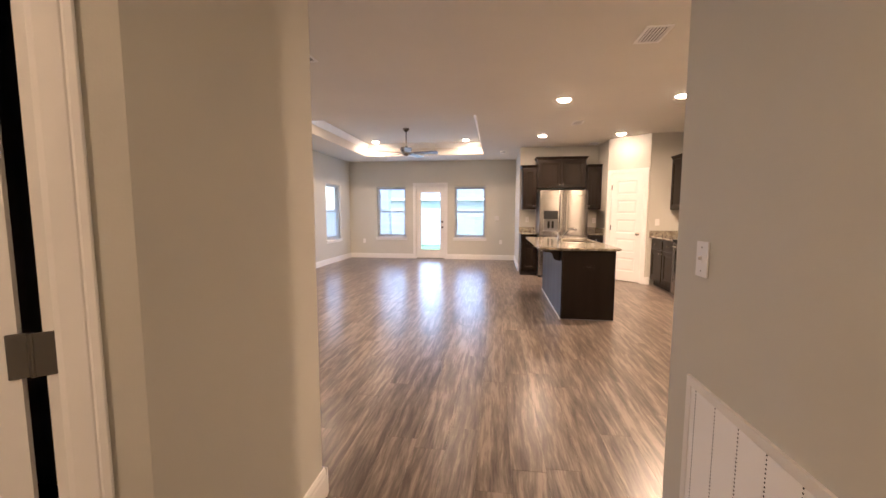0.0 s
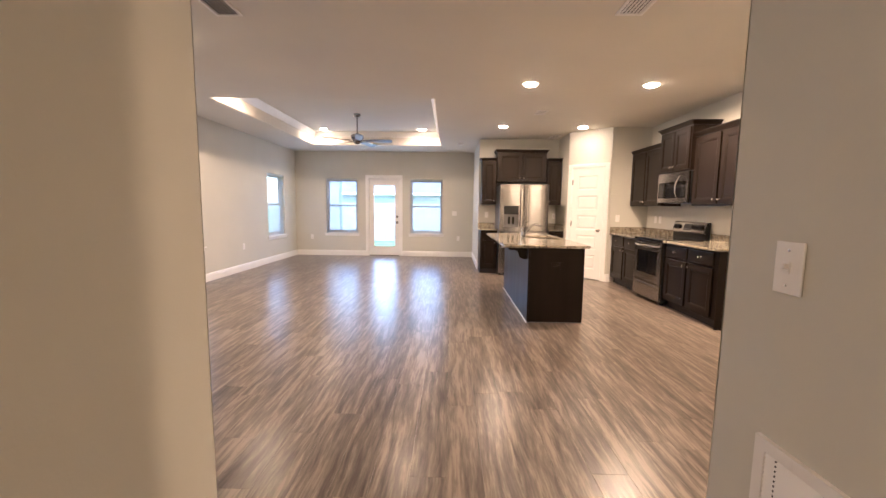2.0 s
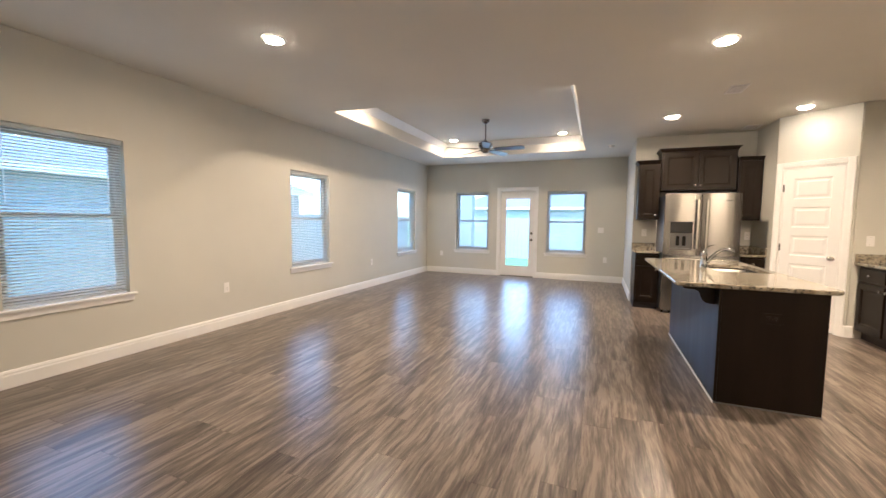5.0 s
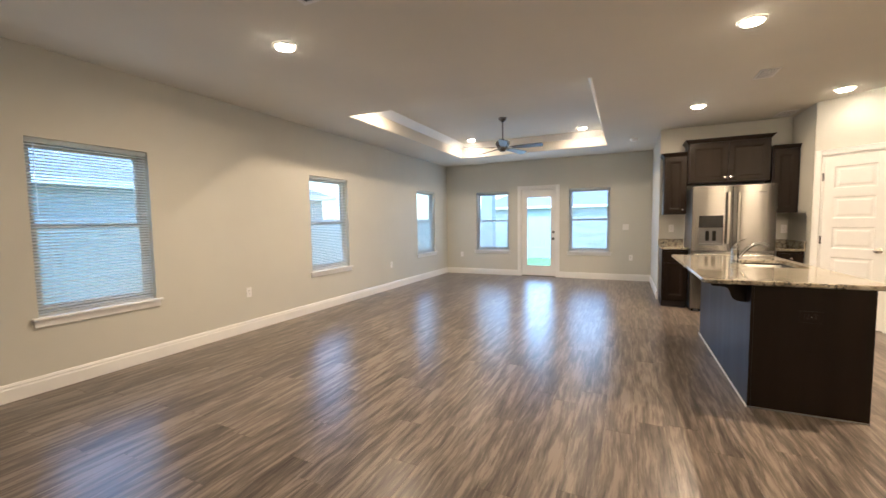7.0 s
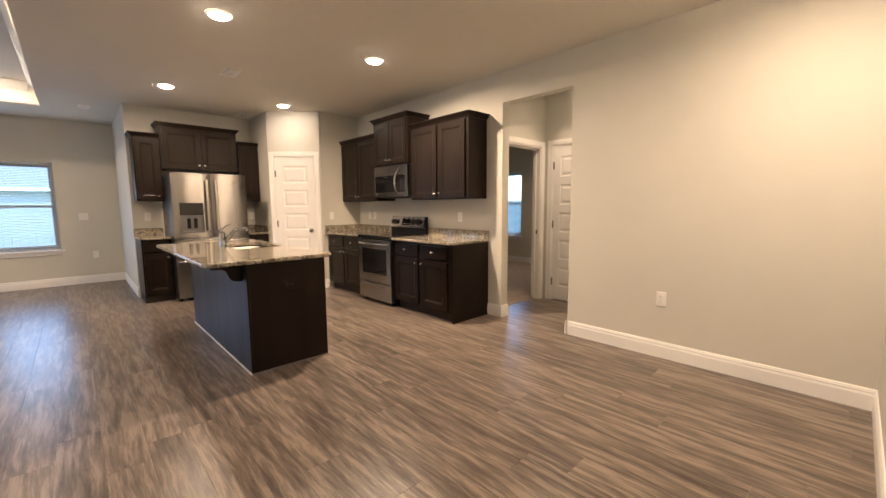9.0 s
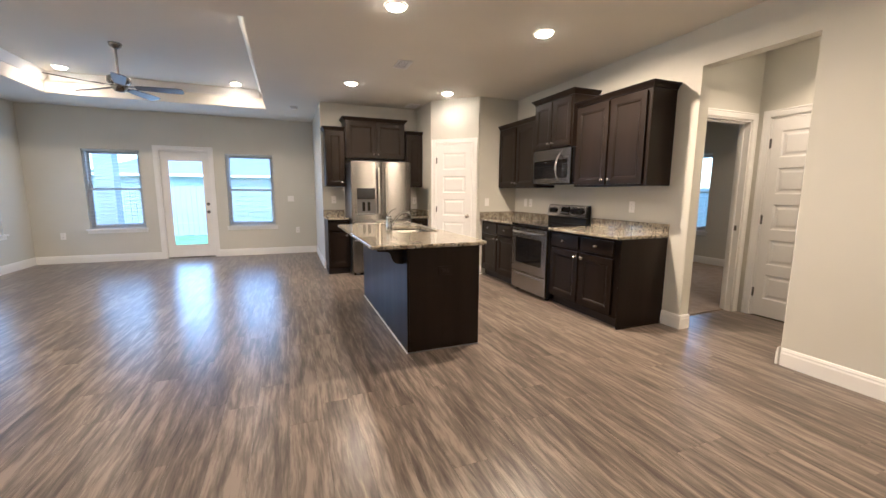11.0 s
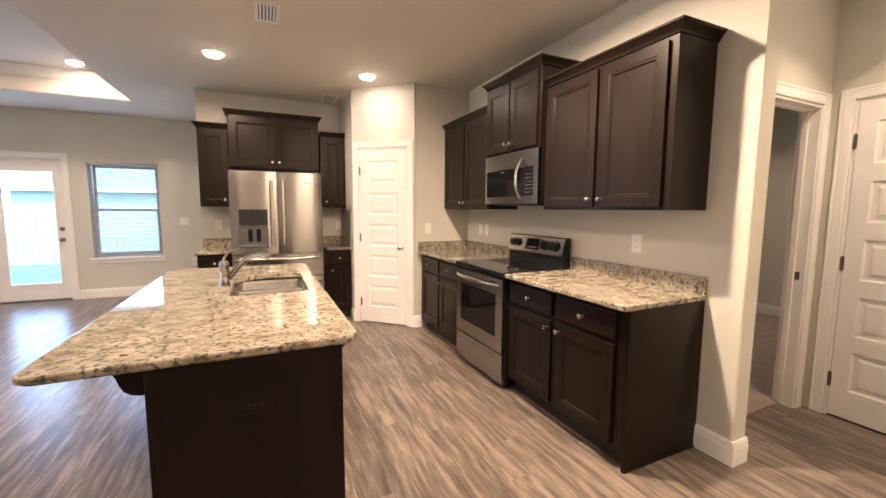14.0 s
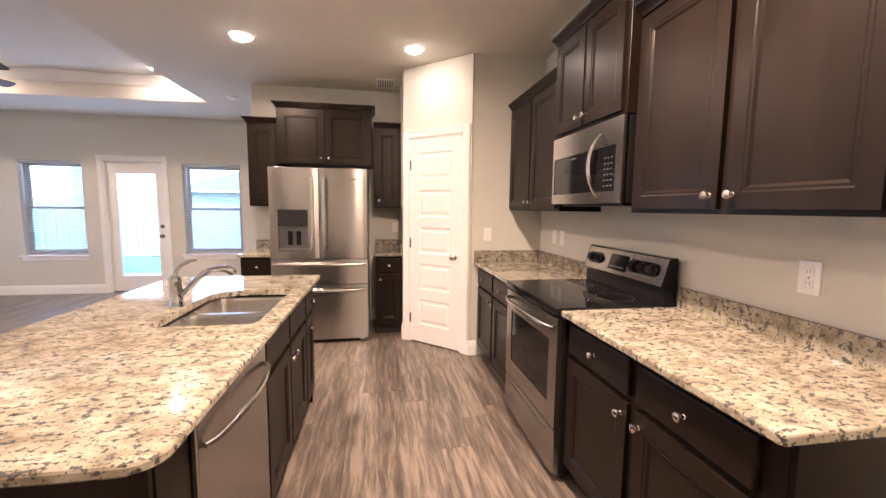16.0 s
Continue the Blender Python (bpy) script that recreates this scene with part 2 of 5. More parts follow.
def boxed(x0, x1, y0, y1, z0, z1, bevel=0.0, seg=2):
    return box(bmesh.new(), x0, x1, y0, y1, z0, z1, bevel, seg)


def lathe(bm, profile, seg=20, m=None):
    """Turns (radius, height) rows round the z axis."""
    rings = []
    for r, z in profile:
        ring = []
        for i in range(seg):
            a = 2 * math.pi * i / seg
            p = Vector((r * math.cos(a), r * math.sin(a), z))
            ring.append(bm.verts.new(m @ p if m is not None else p))
        rings.append(ring)
    for a, b in zip(rings, rings[1:]):
        for i in range(seg):
            bm.faces.new((a[i], a[(i + 1) % seg], b[(i + 1) % seg], b[i]))
    bm.faces.new(list(reversed(rings[0])))
    bm.faces.new(rings[-1])
    return bm


def tube(bm, pts, radius, seg=10, caps=True):
    """A round bar along points; radius is a number or one per point."""
    pts = [Vector(p) for p in pts]
    rad = radius if isinstance(radius, (list, tuple)) else [radius] * len(pts)
    rings, side = [], None
    for i, p in enumerate(pts):
        d = (pts[min(i + 1, len(pts) - 1)] - pts[max(i - 1, 0)]).normalized()
        if side is None:
            side = d.orthogonal().normalized()
        side = (side - d * side.dot(d)).normalized()
        up = d.cross(side)
        rings.append([bm.verts.new(p + rad[i] * (math.cos(2 * math.pi * k / seg) * side + math.sin(2 * math.pi * k / seg) * up)) for k in range(seg)])
    for a, b in zip(rings, rings[1:]):
        for k in range(seg):
            bm.faces.new((a[k], a[(k + 1) % seg], b[(k + 1) % seg], b[k]))
    if caps:
        bm.faces.new(list(reversed(rings[0])))
        bm.faces.new(rings[-1])
    return bm


def extrude_profile(bm, pts, axis_from, axis_to, place):
    """Extrudes a closed 2D outline; place(u, v, s) gives the point at length s."""
    a = [bm.verts.new(place(u, v, axis_from)) for u, v in pts]
    b = [bm.verts.new(place(u, v, axis_to)) for u, v in pts]
    k = len(pts)
    for i in range(k):
        bm.faces.new((a[i], a[(i + 1) % k], b[(i + 1) % k], b[i]))
    bm.faces.new(list(reversed(a)))
    bm.faces.new(b)
    return bm


def pierced(bm, u0, u1, v0, v1, holes, place, cuts=()):
    """A plate from u0..u1, v0..v1 with rectangular holes through it; place(u, v, d) with d 0 at the front, 1 at the back."""
    us = sorted({u0, u1, *cuts, *[h[0] for h in holes], *[h[1] for h in holes]})
    vs = sorted({v0, v1, *[h[2] for h in holes], *[h[3] for h in holes]})
    us, vs = [u for u in us if u0 <= u <= u1], [v for v in vs if v0 <= v <= v1]

    def solid(i, j):
        if not (0 <= i < len(us) - 1 and 0 <= j < len(vs) - 1):
            return False
        u, v = (us[i] + us[i + 1]) / 2, (vs[j] + vs[j + 1]) / 2
        return not any(h[0] < u < h[1] and h[2] < v < h[3] for h in holes)

    made = {}

    def vert(i, j, d):
        if (i, j, d) not in made:
            made[i, j, d] = bm.verts.new(place(us[i], vs[j], d))
        return made[i, j, d]

    for i in range(len(us) - 1):
        for j in range(len(vs) - 1):
            if not solid(i, j):
                continue
            for d in (0, 1):
                bm.faces.new([vert(i, j, d), vert(i + 1, j, d), vert(i + 1, j + 1, d), vert(i, j + 1, d)])
            for di, dj, a, b in ((-1, 0, (i, j), (i, j + 1)), (1, 0, (i + 1, j), (i + 1, j + 1)), (0, -1, (i, j), (i + 1, j)), (0, 1, (i, j + 1), (i + 1, j + 1))):
                if not solid(i + di, j + dj):
                    bm.faces.new([vert(*a, 0), vert(*b, 0), vert(*b, 1), vert(*a, 1)])
    return bm


def round_edges(bm, test, offset=0.018):
    edges = [e for e in bm.edges if test(e)]
    if edges:
        bmesh.ops.bevel(bm, geom=edges, offset=offset, segments=3, profile=0.5, affect="EDGES")


def upright(e):
    a, b = e.verts
    return abs(a.co.x - b.co.x) < 1e-4 and abs(a.co.y - b.co.y) < 1e-4


def wall_x(name, xa, xb, y0, y1, z0=0.0, z1=C, holes=(), soft=None):
    """A wall that runs along y between the planes xa (front) and xb."""
    bm = pierced(bmesh.new(), y0, y1, z0, z1, holes, lambda u, v, d: (xb if d else xa, u, v))
    if soft:
        round_edges(bm, lambda e: upright(e) and soft(e.verts[0].co))
    return single(name, bm, WALL, "greige painted drywall wall", "wall", kind="structure")


def wall_y(name, ya, yb, x0, x1, z0=0.0, z1=C, holes=(), soft=None):
    bm = pierced(bmesh.new(), x0, x1, z0, z1, holes, lambda u, v, d: (u, yb if d else ya, v))
    if soft:
        round_edges(bm, lambda e: upright(e) and soft(e.verts[0].co))
    return single(name, bm, WALL, "greige painted drywall wall", "wall", kind="structure")


FACE_MX, FACE_PX = -90, 90

# ---- structure ----
W_LEFT = [(3.37, 4.235), (6.375, 7.25), (9.63, 10.53)]
WA, WB = (-3.11, -2.265), (-0.875, -0.01)
BACK_DOOR = (-1.985, -1.145)
BED_WIN = (7.31, 8.20)
wall_x("wall_west", XL, XL - 0.15, YB, YF + 0.15, holes=[(a, b, WIN_Z0, WIN_Z1) for a, b in W_LEFT])
wall_y("wall_north", YF, YF + 0.15, XL, 0.91, holes=[(*WA, WIN_Z0, WIN_Z1), (*WB, WIN_Z0, WIN_Z1), (*BACK_DOOR, 0.0, 2.07)])
wall_x("wall_living_east", 0.79, 0.91, 9.345, YF)
wall_y("wall_alcove", 9.225, 9.345, 0.79, XR)
wall_x("wall_alcove_side", 2.44, 2.56, 8.47, 9.225)
wall_y("wall_pantry_front", 7.91, 8.02, 3.035, XR)
A, B = Vector((2.44, 8.45)), Vector((3.022, 7.91))
DIAG = math.degrees(math.atan2(B.y - A.y, B.x - A.x))
DIAG_LEN = (B - A).length
PD0, PD1 = 0.075, 0.705
diag_bm = pierced(bmesh.new(), 0, DIAG_LEN, 0, C, [(PD0, PD1, 0, 2.065)], lambda u, v, d: (u, 0.11 * d, v))
single("wall_pantry_diagonal", diag_bm, WALL, "angled greige pantry wall", "wall", kind="structure", m=pose(A.x, A.y, 0, 0, 0, DIAG))
OPEN = (4.07, 4.90, 0.0, 2.405)
wall_x("wall_east", XR, XR + 0.12, YB, 9.225, holes=[OPEN], soft=lambda p: p.z < 2.41 and 4.06 < p.y < 4.91)
wall_y("wall_south_west", YB, YB - 0.12, XL - 0.15, HALL_L - 0.12)
wall_y("wall_south_east", YB, YB - 0.12, HALL_R + 0.12, XR + 0.12)
wall_x("wall_hall_west", HALL_L, HALL_L - 0.12, 1.105, YB, soft=lambda p: p.x > HALL_L - 0.01 and p.y > 1.2)
HP, HLEN = Vector((HALL_L - 0.8485, 1.105 - 0.8485)), 1.2
HD0, HD1 = 0.300, 1.062
hall_bm = pierced(bmesh.new(), 0, HLEN, 0, C, [(HD0, HD1, 0, 2.065)], lambda u, v, d: (u, 0.12 * d, v))
single("wall_hall_angled", hall_bm, WALL, "angled greige hall wall", "wall", kind="structure", m=pose(HP.x, HP.y, 0, 0, 0, 45))
wall_x("wall_hall_far_west", HP.x, HP.x - 0.12, -1.2, HP.y)
wall_x("wall_hall_east", HALL_R, HALL_R + 0.12, -1.2, YB, soft=lambda p: p.x < HALL_R + 0.01 and p.y > 1.9)
wall_y("wall_hall_south", -1.2, -1.32, -2.6, HALL_R + 0.12)
wall_x("wall_side_room", -2.6, -2.72, -1.2, YB - 0.12)
# bedroom and the small lobby beside the kitchen
BD0, BD1 = 3.96, 4.778
wall_y("wall_lobby_north", 5.095, 5.215, XR + 0.12, 7.6, holes=[(BD0, BD1, 0, 2.05)])
CD0, CD1 = 4.495, 4.975
wall_x("wall_lobby_east", 4.87, 4.98, 3.93, 5.095, holes=[(CD0, CD1, 0, 2.065)])
wall_y("wall_lobby_south", 4.03, 3.93, XR + 0.12, 4.87)
wall_x("wall_closet_east", 5.60, 5.70, 3.83, 5.095)
wall_y("wall_closet_south", 3.93, 3.83, 4.98, 5.60)
wall_x("wall_bedroom_east", 7.45, 7.60, 5.215, 9.3, holes=[(*BED_WIN, WIN_Z0, WIN_Z1)])
wall_y("wall_bedroom_north", 9.3, 9.42, XR + 0.12, 7.6)

OUTSIDE = [(XL - 0.15, -2.72, -1.32, YB - 0.12), (HALL_R + 0.12, 7.6, -1.32, YB - 0.12), (XR + 0.12, 7.6, YB - 0.12, 3.83), (0.91, 7.6, 9.42, YF + 0.15)]
ceil_bm = pierced(bmesh.new(), XL - 0.15, 7.6, -1.32, YF + 0.15, [TRAY, *OUTSIDE], lambda u, v, d: (u, v, C + 0.1 * d))
round_edges(ceil_bm, lambda q: all(abs(v.co.z - C) < 1e-4 and TRAY[0] - 1e-3 < v.co.x < TRAY[1] + 1e-3 and TRAY[2] - 1e-3 < v.co.y < TRAY[3] + 1e-3 for v in q.verts)
            and len(q.link_faces) == 2 and abs(q.link_faces[0].normal.dot(q.link_faces[1].normal)) < 0.5, 0.03)
single("ceiling", ceil_bm, CEIL, "flat greige ceiling with a recessed tray", "ceiling", kind="structure")
tx0, tx1, ty0, ty1 = TRAY
tray_bm = bmesh.new()
pierced(tray_bm, tx0 - 0.1, tx1 + 0.1, ty0 - 0.1, ty1 + 0.1, [TRAY], lambda u, v, d: (u, v, C + 0.1 + 0.2 * d))
box(tray_bm, tx0 - 0.1, tx1 + 0.1, ty0 - 0.1, ty1 + 0.1, TRAY_Z, TRAY_Z + 0.1)
single("ceiling_tray", tray_bm, CEIL, "raised tray ceiling above the living room", "ceiling", kind="structure")


def crown_run(p0, p1, inward, name="trim"):
    """White crown moulding at the top of the tray."""
    p0, p1, w = Vector(p0), Vector(p1), Vector(inward)
    d = (p1 - p0).normalized()
    outline = [(0, 0), (0, -0.115), (0.012, -0.115), (0.02, -0.10), (0.055, -0.05), (0.075, -0.02), (0.085, -0.012), (0.085, 0)]
    bm = extrude_profile(bmesh.new(), outline, 0, (p1 - p0).length, lambda u, v, s: p0 + d * s + w * u + Vector((0, 0, v)))
    return single(name, bm, TRIM, "white crown moulding round the tray ceiling", "moulding", group="tray crown moulding", kind="structure")


e = 0.003
crown_run((tx0 + e, ty0 + e, TRAY_Z - e), (tx0 + e, ty1 - e, TRAY_Z - e), (1, 0, 0))
crown_run((tx1 - e, ty0 + e, TRAY_Z - e), (tx1 - e, ty1 - e, TRAY_Z - e), (-1, 0, 0))
crown_run((tx0 + 0.088, ty0 + e, TRAY_Z - e), (tx1 - 0.088, ty0 + e, TRAY_Z - e), (0, 1, 0))
crown_run((tx0 + 0.088, ty1 - e, TRAY_Z - e), (tx1 - 0.088, ty1 - e, TRAY_Z - e), (0, -1, 0))

# base slab, carpet, ground
slab = pierced(bmesh.new(), XL - 0.15, 7.6, -1.32, YF + 0.15, OUTSIDE, lambda u, v, d: (u, v, -0.006 - 0.154 * d))
single("floor_slab", slab, SHADOWGAP, "dark underlay below the plank floor", "floor", kind="structure")
single("carpet", boxed(XR + 0.121, 7.449, 5.165, 9.299, -0.0055, 0.012), CARPET, "beige cut-pile bedroom carpet", "carpet", kind="structure")


# ---- baseboards ----
BASE_OUT = [(0, 0), (0.015, 0), (0.015, 0.095), (0.011, 0.108), (0.012, 0.118), (0.006, 0.135), (0, 0.138)]


def baseboard(x0, y0, x1, y1, inward):
    p0, p1, w = Vector((x0, y0, 0)), Vector((x1, y1, 0)), Vector((*inward, 0)).normalized()
    d, p0 = (p1 - p0).normalized(), p0 + w * 0.0005
    bm = extrude_profile(bmesh.new(), BASE_OUT, 0, (p1 - p0).length, lambda u, v, s: p0 + d * s + w * u + Vector((0, 0, v)))
    return single("baseboard", bm, TRIM, "tall white painted baseboard", "baseboard", group="baseboards", kind="structure")


CW = 0.07
baseboard(XL, YB, XL, YF, (1, 0))
baseboard(XL + 0.016, YF, BACK_DOOR[0] - CW, YF, (0, -1))
baseboard(BACK_DOOR[1] + CW, YF, 0.774, YF, (0, -1))
baseboard(0.79, 9.21, 0.79, YF, (-1, 0))
baseboard(0.775, 9.225, 0.815, 9.225, (0, -1))
baseboard(2.08, 9.225, 2.15, 9.225, (0, -1))
baseboard(XR, YB, XR, 4.055, (-1, 0))
baseboard(3.685, 4.07, XR + 0.105, 4.07, (0, 1))
baseboard(XR, 4.885, XR, 5.10, (-1, 0))
baseboard(3.685, 4.90, XR + 0.12, 4.90, (0, -1))
baseboard(XR + 0.12, 4.915, XR + 0.12, 5.08, (1, 0))
baseboard(2.44, 8.45, 2.44, 8.60, (-1, 0))
dv = (B - A).normalized()
dn = Vector((dv.y, -dv.x))
baseboard(A.x, A.y, *(A + dv * (PD0 - CW)), dn)
baseboard(*(A + dv * (PD1 + CW)), *(B + dv * 0.006), dn)
baseboard(B.x, 7.91, 3.09, 7.91, (0, -1))
baseboard(HALL_L, 1.105, HALL_L, YB, (1, 0))
baseboard(HALL_L - 0.12, YB, XL + 0.016, YB, (0, 1))
baseboard(HALL_L + 0.015, YB, HALL_L - 0.12, YB, (0, 1))
baseboard(HALL_R, -1.2, HALL_R, YB, (-1, 0))
baseboard(HALL_R - 0.015, YB, XR - 0.016, YB, (0, 1))
baseboard(7.45, 5.215, 7.45, 9.3, (-1, 0))
baseboard(4.87, 4.03, 4.87, CD0 - CW, (-1, 0))
baseboard(XR + 0.12, 9.3, 7.43, 9.3, (0, -1))


# ---- doors ----
def ring(bm, outer, inner, ya, yb):
    """Sloped band between two rectangles (x0, x1, z0, z1) at depths ya and yb."""
    def loop(r, y):
        return [bm.verts.new(p) for p in ((r[0], y, r[2]), (r[1], y, r[2]), (r[1], y, r[3]), (r[0], y, r[3]))]
    a, b = loop(outer, ya), loop(inner, yb)
    for i in range(4):
        bm.faces.new((a[i], a[(i + 1) % 4], b[(i + 1) % 4], b[i]))
    return b


def inset(r, d):
    return (r[0] + d, r[1] - d, r[2] + d, r[3] - d)


def panelled(w, h, t, panels, steps):
    """A leaf with its front at y = 0 and recessed panels. steps: (inset, depth) from each panel's edge to its field."""
    bm = bmesh.new()
    us = sorted({0, w, *[p[0] for p in panels], *[p[1] for p in panels]})
    vs = sorted({0, h, *[p[2] for p in panels], *[p[3] for p in panels]})
    for i in range(len(us) - 1):
        for j in range(len(vs) - 1):
            u, v = (us[i] + us[i + 1]) / 2, (vs[j] + vs[j + 1]) / 2
            if any(p[0] < u < p[1] and p[2] < v < p[3] for p in panels):
                continue
            bm.faces.new([bm.verts.new(q) for q in ((us[i], 0, vs[j]), (us[i + 1], 0, vs[j]), (us[i + 1], 0, vs[j + 1]), (us[i], 0, vs[j + 1]))])
    for p in panels:
        r, y, last = p, 0.0, None
        for d, depth in steps:
            q = inset(p, d)
            last = ring(bm, r, q, y, depth)
            r, y = q, depth
        bm.faces.new(last)
    ring(bm, (0, w, 0, h), (0, w, 0, h), 0, t)
    bm.faces.new([bm.verts.new(q) for q in ((0, t, 0), (w, t, 0), (w, t, h), (0, t, h))])
    bmesh.ops.remove_doubles(bm, verts=bm.verts, dist=1e-5)
    return bm


def casing_set(door, w, h, name="casing"):
    """Flat stepped casing round an opening of w by h, on the wall face y = 0."""
    out = [(0, 0), (0, -0.008), (0.010, -0.011), (0.046, -0.013), (0.050, -0.010), (0.054, -0.014), (CW - 0.004, -0.015), (CW, -0.012), (CW, 0)]
    f = -0.0006
    bl = extrude_profile(bmesh.new(), out, 0, h + CW, lambda u, v, s: (-u, v + f, s))
    br = extrude_profile(bmesh.new(), out, 0, h + CW, lambda u, v, s: (w + u, v + f, s))
    bt = extrude_profile(bmesh.new(), out, 0, w, lambda u, v, s: (s, v + f, h + u))
    for bm in (bl, br, bt):
        part(name, bm, TRIM, door)


def lining(door, w, h, depth, stop_y=None):
    bm = bmesh.new()
    t = 0.018
    box(bm, 0.001, t, 0.001, depth - 0.001, 0, h - 0.001)
    box(bm, w - t, w - 0.001, 0.001, depth - 0.001, 0, h - 0.001)
    box(bm, t, w - t, 0.001, depth - 0.001, h - t, h - 0.001)
    part("jamb", bm, TRIM, door)
    if stop_y is not None:
        bm = bmesh.new()
        box(bm, t, t + 0.012, stop_y, stop_y + 0.035, 0, h - t, 0.002)
        box(bm, w - t - 0.012, w - t, stop_y, stop_y + 0.035, 0, h - t, 0.002)
        box(bm, t + 0.012, w - t - 0.012, stop_y, stop_y + 0.035, h - t - 0.012, h - t, 0.002)
        part("door_stop", bm, TRIM, door)


def knob_mesh(bm, m, size=1.0):
    s = size
    lathe(bm, [(0.030 * s, 0), (0.031 * s, 0.004 * s), (0.024 * s, 0.009 * s), (0.011 * s, 0.012 * s), (0.011 * s, 0.028 * s), (0.022 * s, 0.034 * s),
               (0.0285 * s, 0.046 * s), (0.027 * s, 0.058 * s), (0.018 * s, 0.066 * s), (0.004 * s, 0.068 * s)], 20, m)
    return bm


def hinge_mesh(bm, x, z, y=-0.004):
    tube(bm, [(x, y, z - 0.045), (x, y, z + 0.045)], 0.0065, 8)
    for k in (-0.048, 0.048):
        tube(bm, [(x, y, z + k - 0.003), (x, y, z + k + 0.003)], 0.0045, 8)
    box(bm, x - 0.010, x + 0.010, y + 0.002, y + 0.0045, z - 0.044, z + 0.044)


def five_panels(w, h, side=0.105):
    """Five wide panels, one above the other."""
    rails, top, bottom = 0.105, 0.125, 0.185
    ph = (h - top - bottom - 4 * rails) / 5
    return [(side, w - side, bottom + i * (ph + rails), bottom + i * (ph + rails) + ph) for i in range(5)]


def panel_door(name, m, w, h, depth, label, hinge_left=True, knob=True):
    """A closed five-panel door in an opening of w by h, its face towards -y."""
    door = thing(name, label, "door", m, kind="structure")
    casing_set(door, w, h)
    lining(door, w, h, depth, 0.045)
    lw, lh = w - 0.042, h - 0.034
    leaf = part("leaf", panelled(lw, lh, 0.035, five_panels(lw, lh, min(0.105, lw * 0.2)), [(0.012, 0.008), (0.03, 0.008), (0.05, 0.002)]), DOORW, door,
                at=pose(0.021, 0.0015, 0.014))
    hx = -0.004 if hinge_left else lw + 0.004
    for z in (0.24, lh / 2, lh - 0.24):
        bm = bmesh.new()
        hinge_mesh(bm, hx, z)
        part("hinge", bm, HINGE, leaf, "dull nickel hinge")
    kx = lw - 0.062 if hinge_left else 0.062
    if knob:
        part("knob", knob_mesh(bmesh.new(), pose(kx, 0, 0.91, 90)), NICKEL, leaf, "round satin nickel knob", smooth=True)
    return door


panel_door("door_1", pose(*(A + dv * PD0), 0, 0, 0, DIAG), PD1 - PD0, 2.065, 0.11, "white five-panel pantry door, closed, with nickel knob")
panel_door("door_2", pose(4.87, CD1, 0, 0, 0, FACE_MX), CD1 - CD0, 2.065, 0.11, "narrow white five-panel closet door, closed")

# open doorway to the bedroom
d3 = thing("door_3", "white cased doorway opening to a carpeted bedroom", "doorway", pose(BD0, 5.095, 0), kind="structure")
casing_set(d3, BD1 - BD0, 2.05)
lining(d3, BD1 - BD0, 2.05, 0.12, 0.06)
bm = boxed(BD1 - BD0 - 0.0215, BD1 - BD0 - 0.018, 0.03, 0.056, 0.90, 0.955, 0.001, 1)
part("strike_plate", bm, HINGE, d3, "dull metal strike plate")

# hall door, swung open into the side room
HW = HD1 - HD0
d4 = thing("door_4", "white hall door standing ajar to a dark room", "door", pose(HP.x, HP.y, 0, 0, 0, 45) @ pose(HD0, 0, 0), kind="structure")
casing_set(d4, HW, 2.065)
lining(d4, HW, 2.065, 0.12)
part("leaf", panelled(HW - 0.075, 2.03, 0.035, five_panels(HW - 0.075, 2.03), [(0.012, 0.008), (0.03, 0.008), (0.05, 0.002)]), DOORW, d4,
     at=pose(0.020, 0.012, 0.014))
for z in (0.24, 1.045, 1.79):
    bm = bmesh.new()
    tube(bm, [(HW - 0.036, 0.002, z - 0.045), (HW - 0.036, 0.002, z + 0.045)], 0.006, 8)
    box(bm, HW - 0.033, HW - 0.0005, -0.0035, -0.0008, z - 0.045, z + 0.045, 0.001, 1)
    box(bm, HW - 0.072, HW - 0.039, 0.006, 0.0115, z - 0.045, z + 0.045, 0.001, 1)
    part("hinge", bm, HINGE, d4, "dull nickel hinge plate")

# back door with a full pane
BW = BACK_DOOR[1] - BACK_DOOR[0]
d5 = thing("door_5", "white back door with one tall glass pane", "door", pose(BACK_DOOR[0], YF, 0), kind="structure")
casing_set(d5, BW, 2.07)
lining(d5, BW, 2.07, 0.15)
lw, lh = BW - 0.044, 2.030
gx0, gx1, gz0, gz1 = 0.115, lw - 0.105, 0.225, 1.862
leaf5 = part("leaf", pierced(bmesh.new(), 0, lw, 0, lh, [(gx0, gx1, gz0, gz1)], lambda u, v, d: (u, 0.044 * d, v)), DOORW, d5, at=pose(0.022, 0.062, 0.018))
bm = bmesh.new()
pierced(bm, gx0 - 0.022, gx1 + 0.022, gz0 - 0.022, gz1 + 0.022, [(gx0 + 0.012, gx1 - 0.012, gz0 + 0.012, gz1 - 0.012)], lambda u, v, d: (u, -0.010 + 0.0095 * d, v))
part("glazing_bead", bm, DOORW, leaf5)
pane = part("pane", boxed(gx0 + 0.001, gx1 - 0.001, 0.018, 0.026, gz0 + 0.001, gz1 - 0.001), GLASS, leaf5, "clear glass pane")
pane.visible_shadow = False
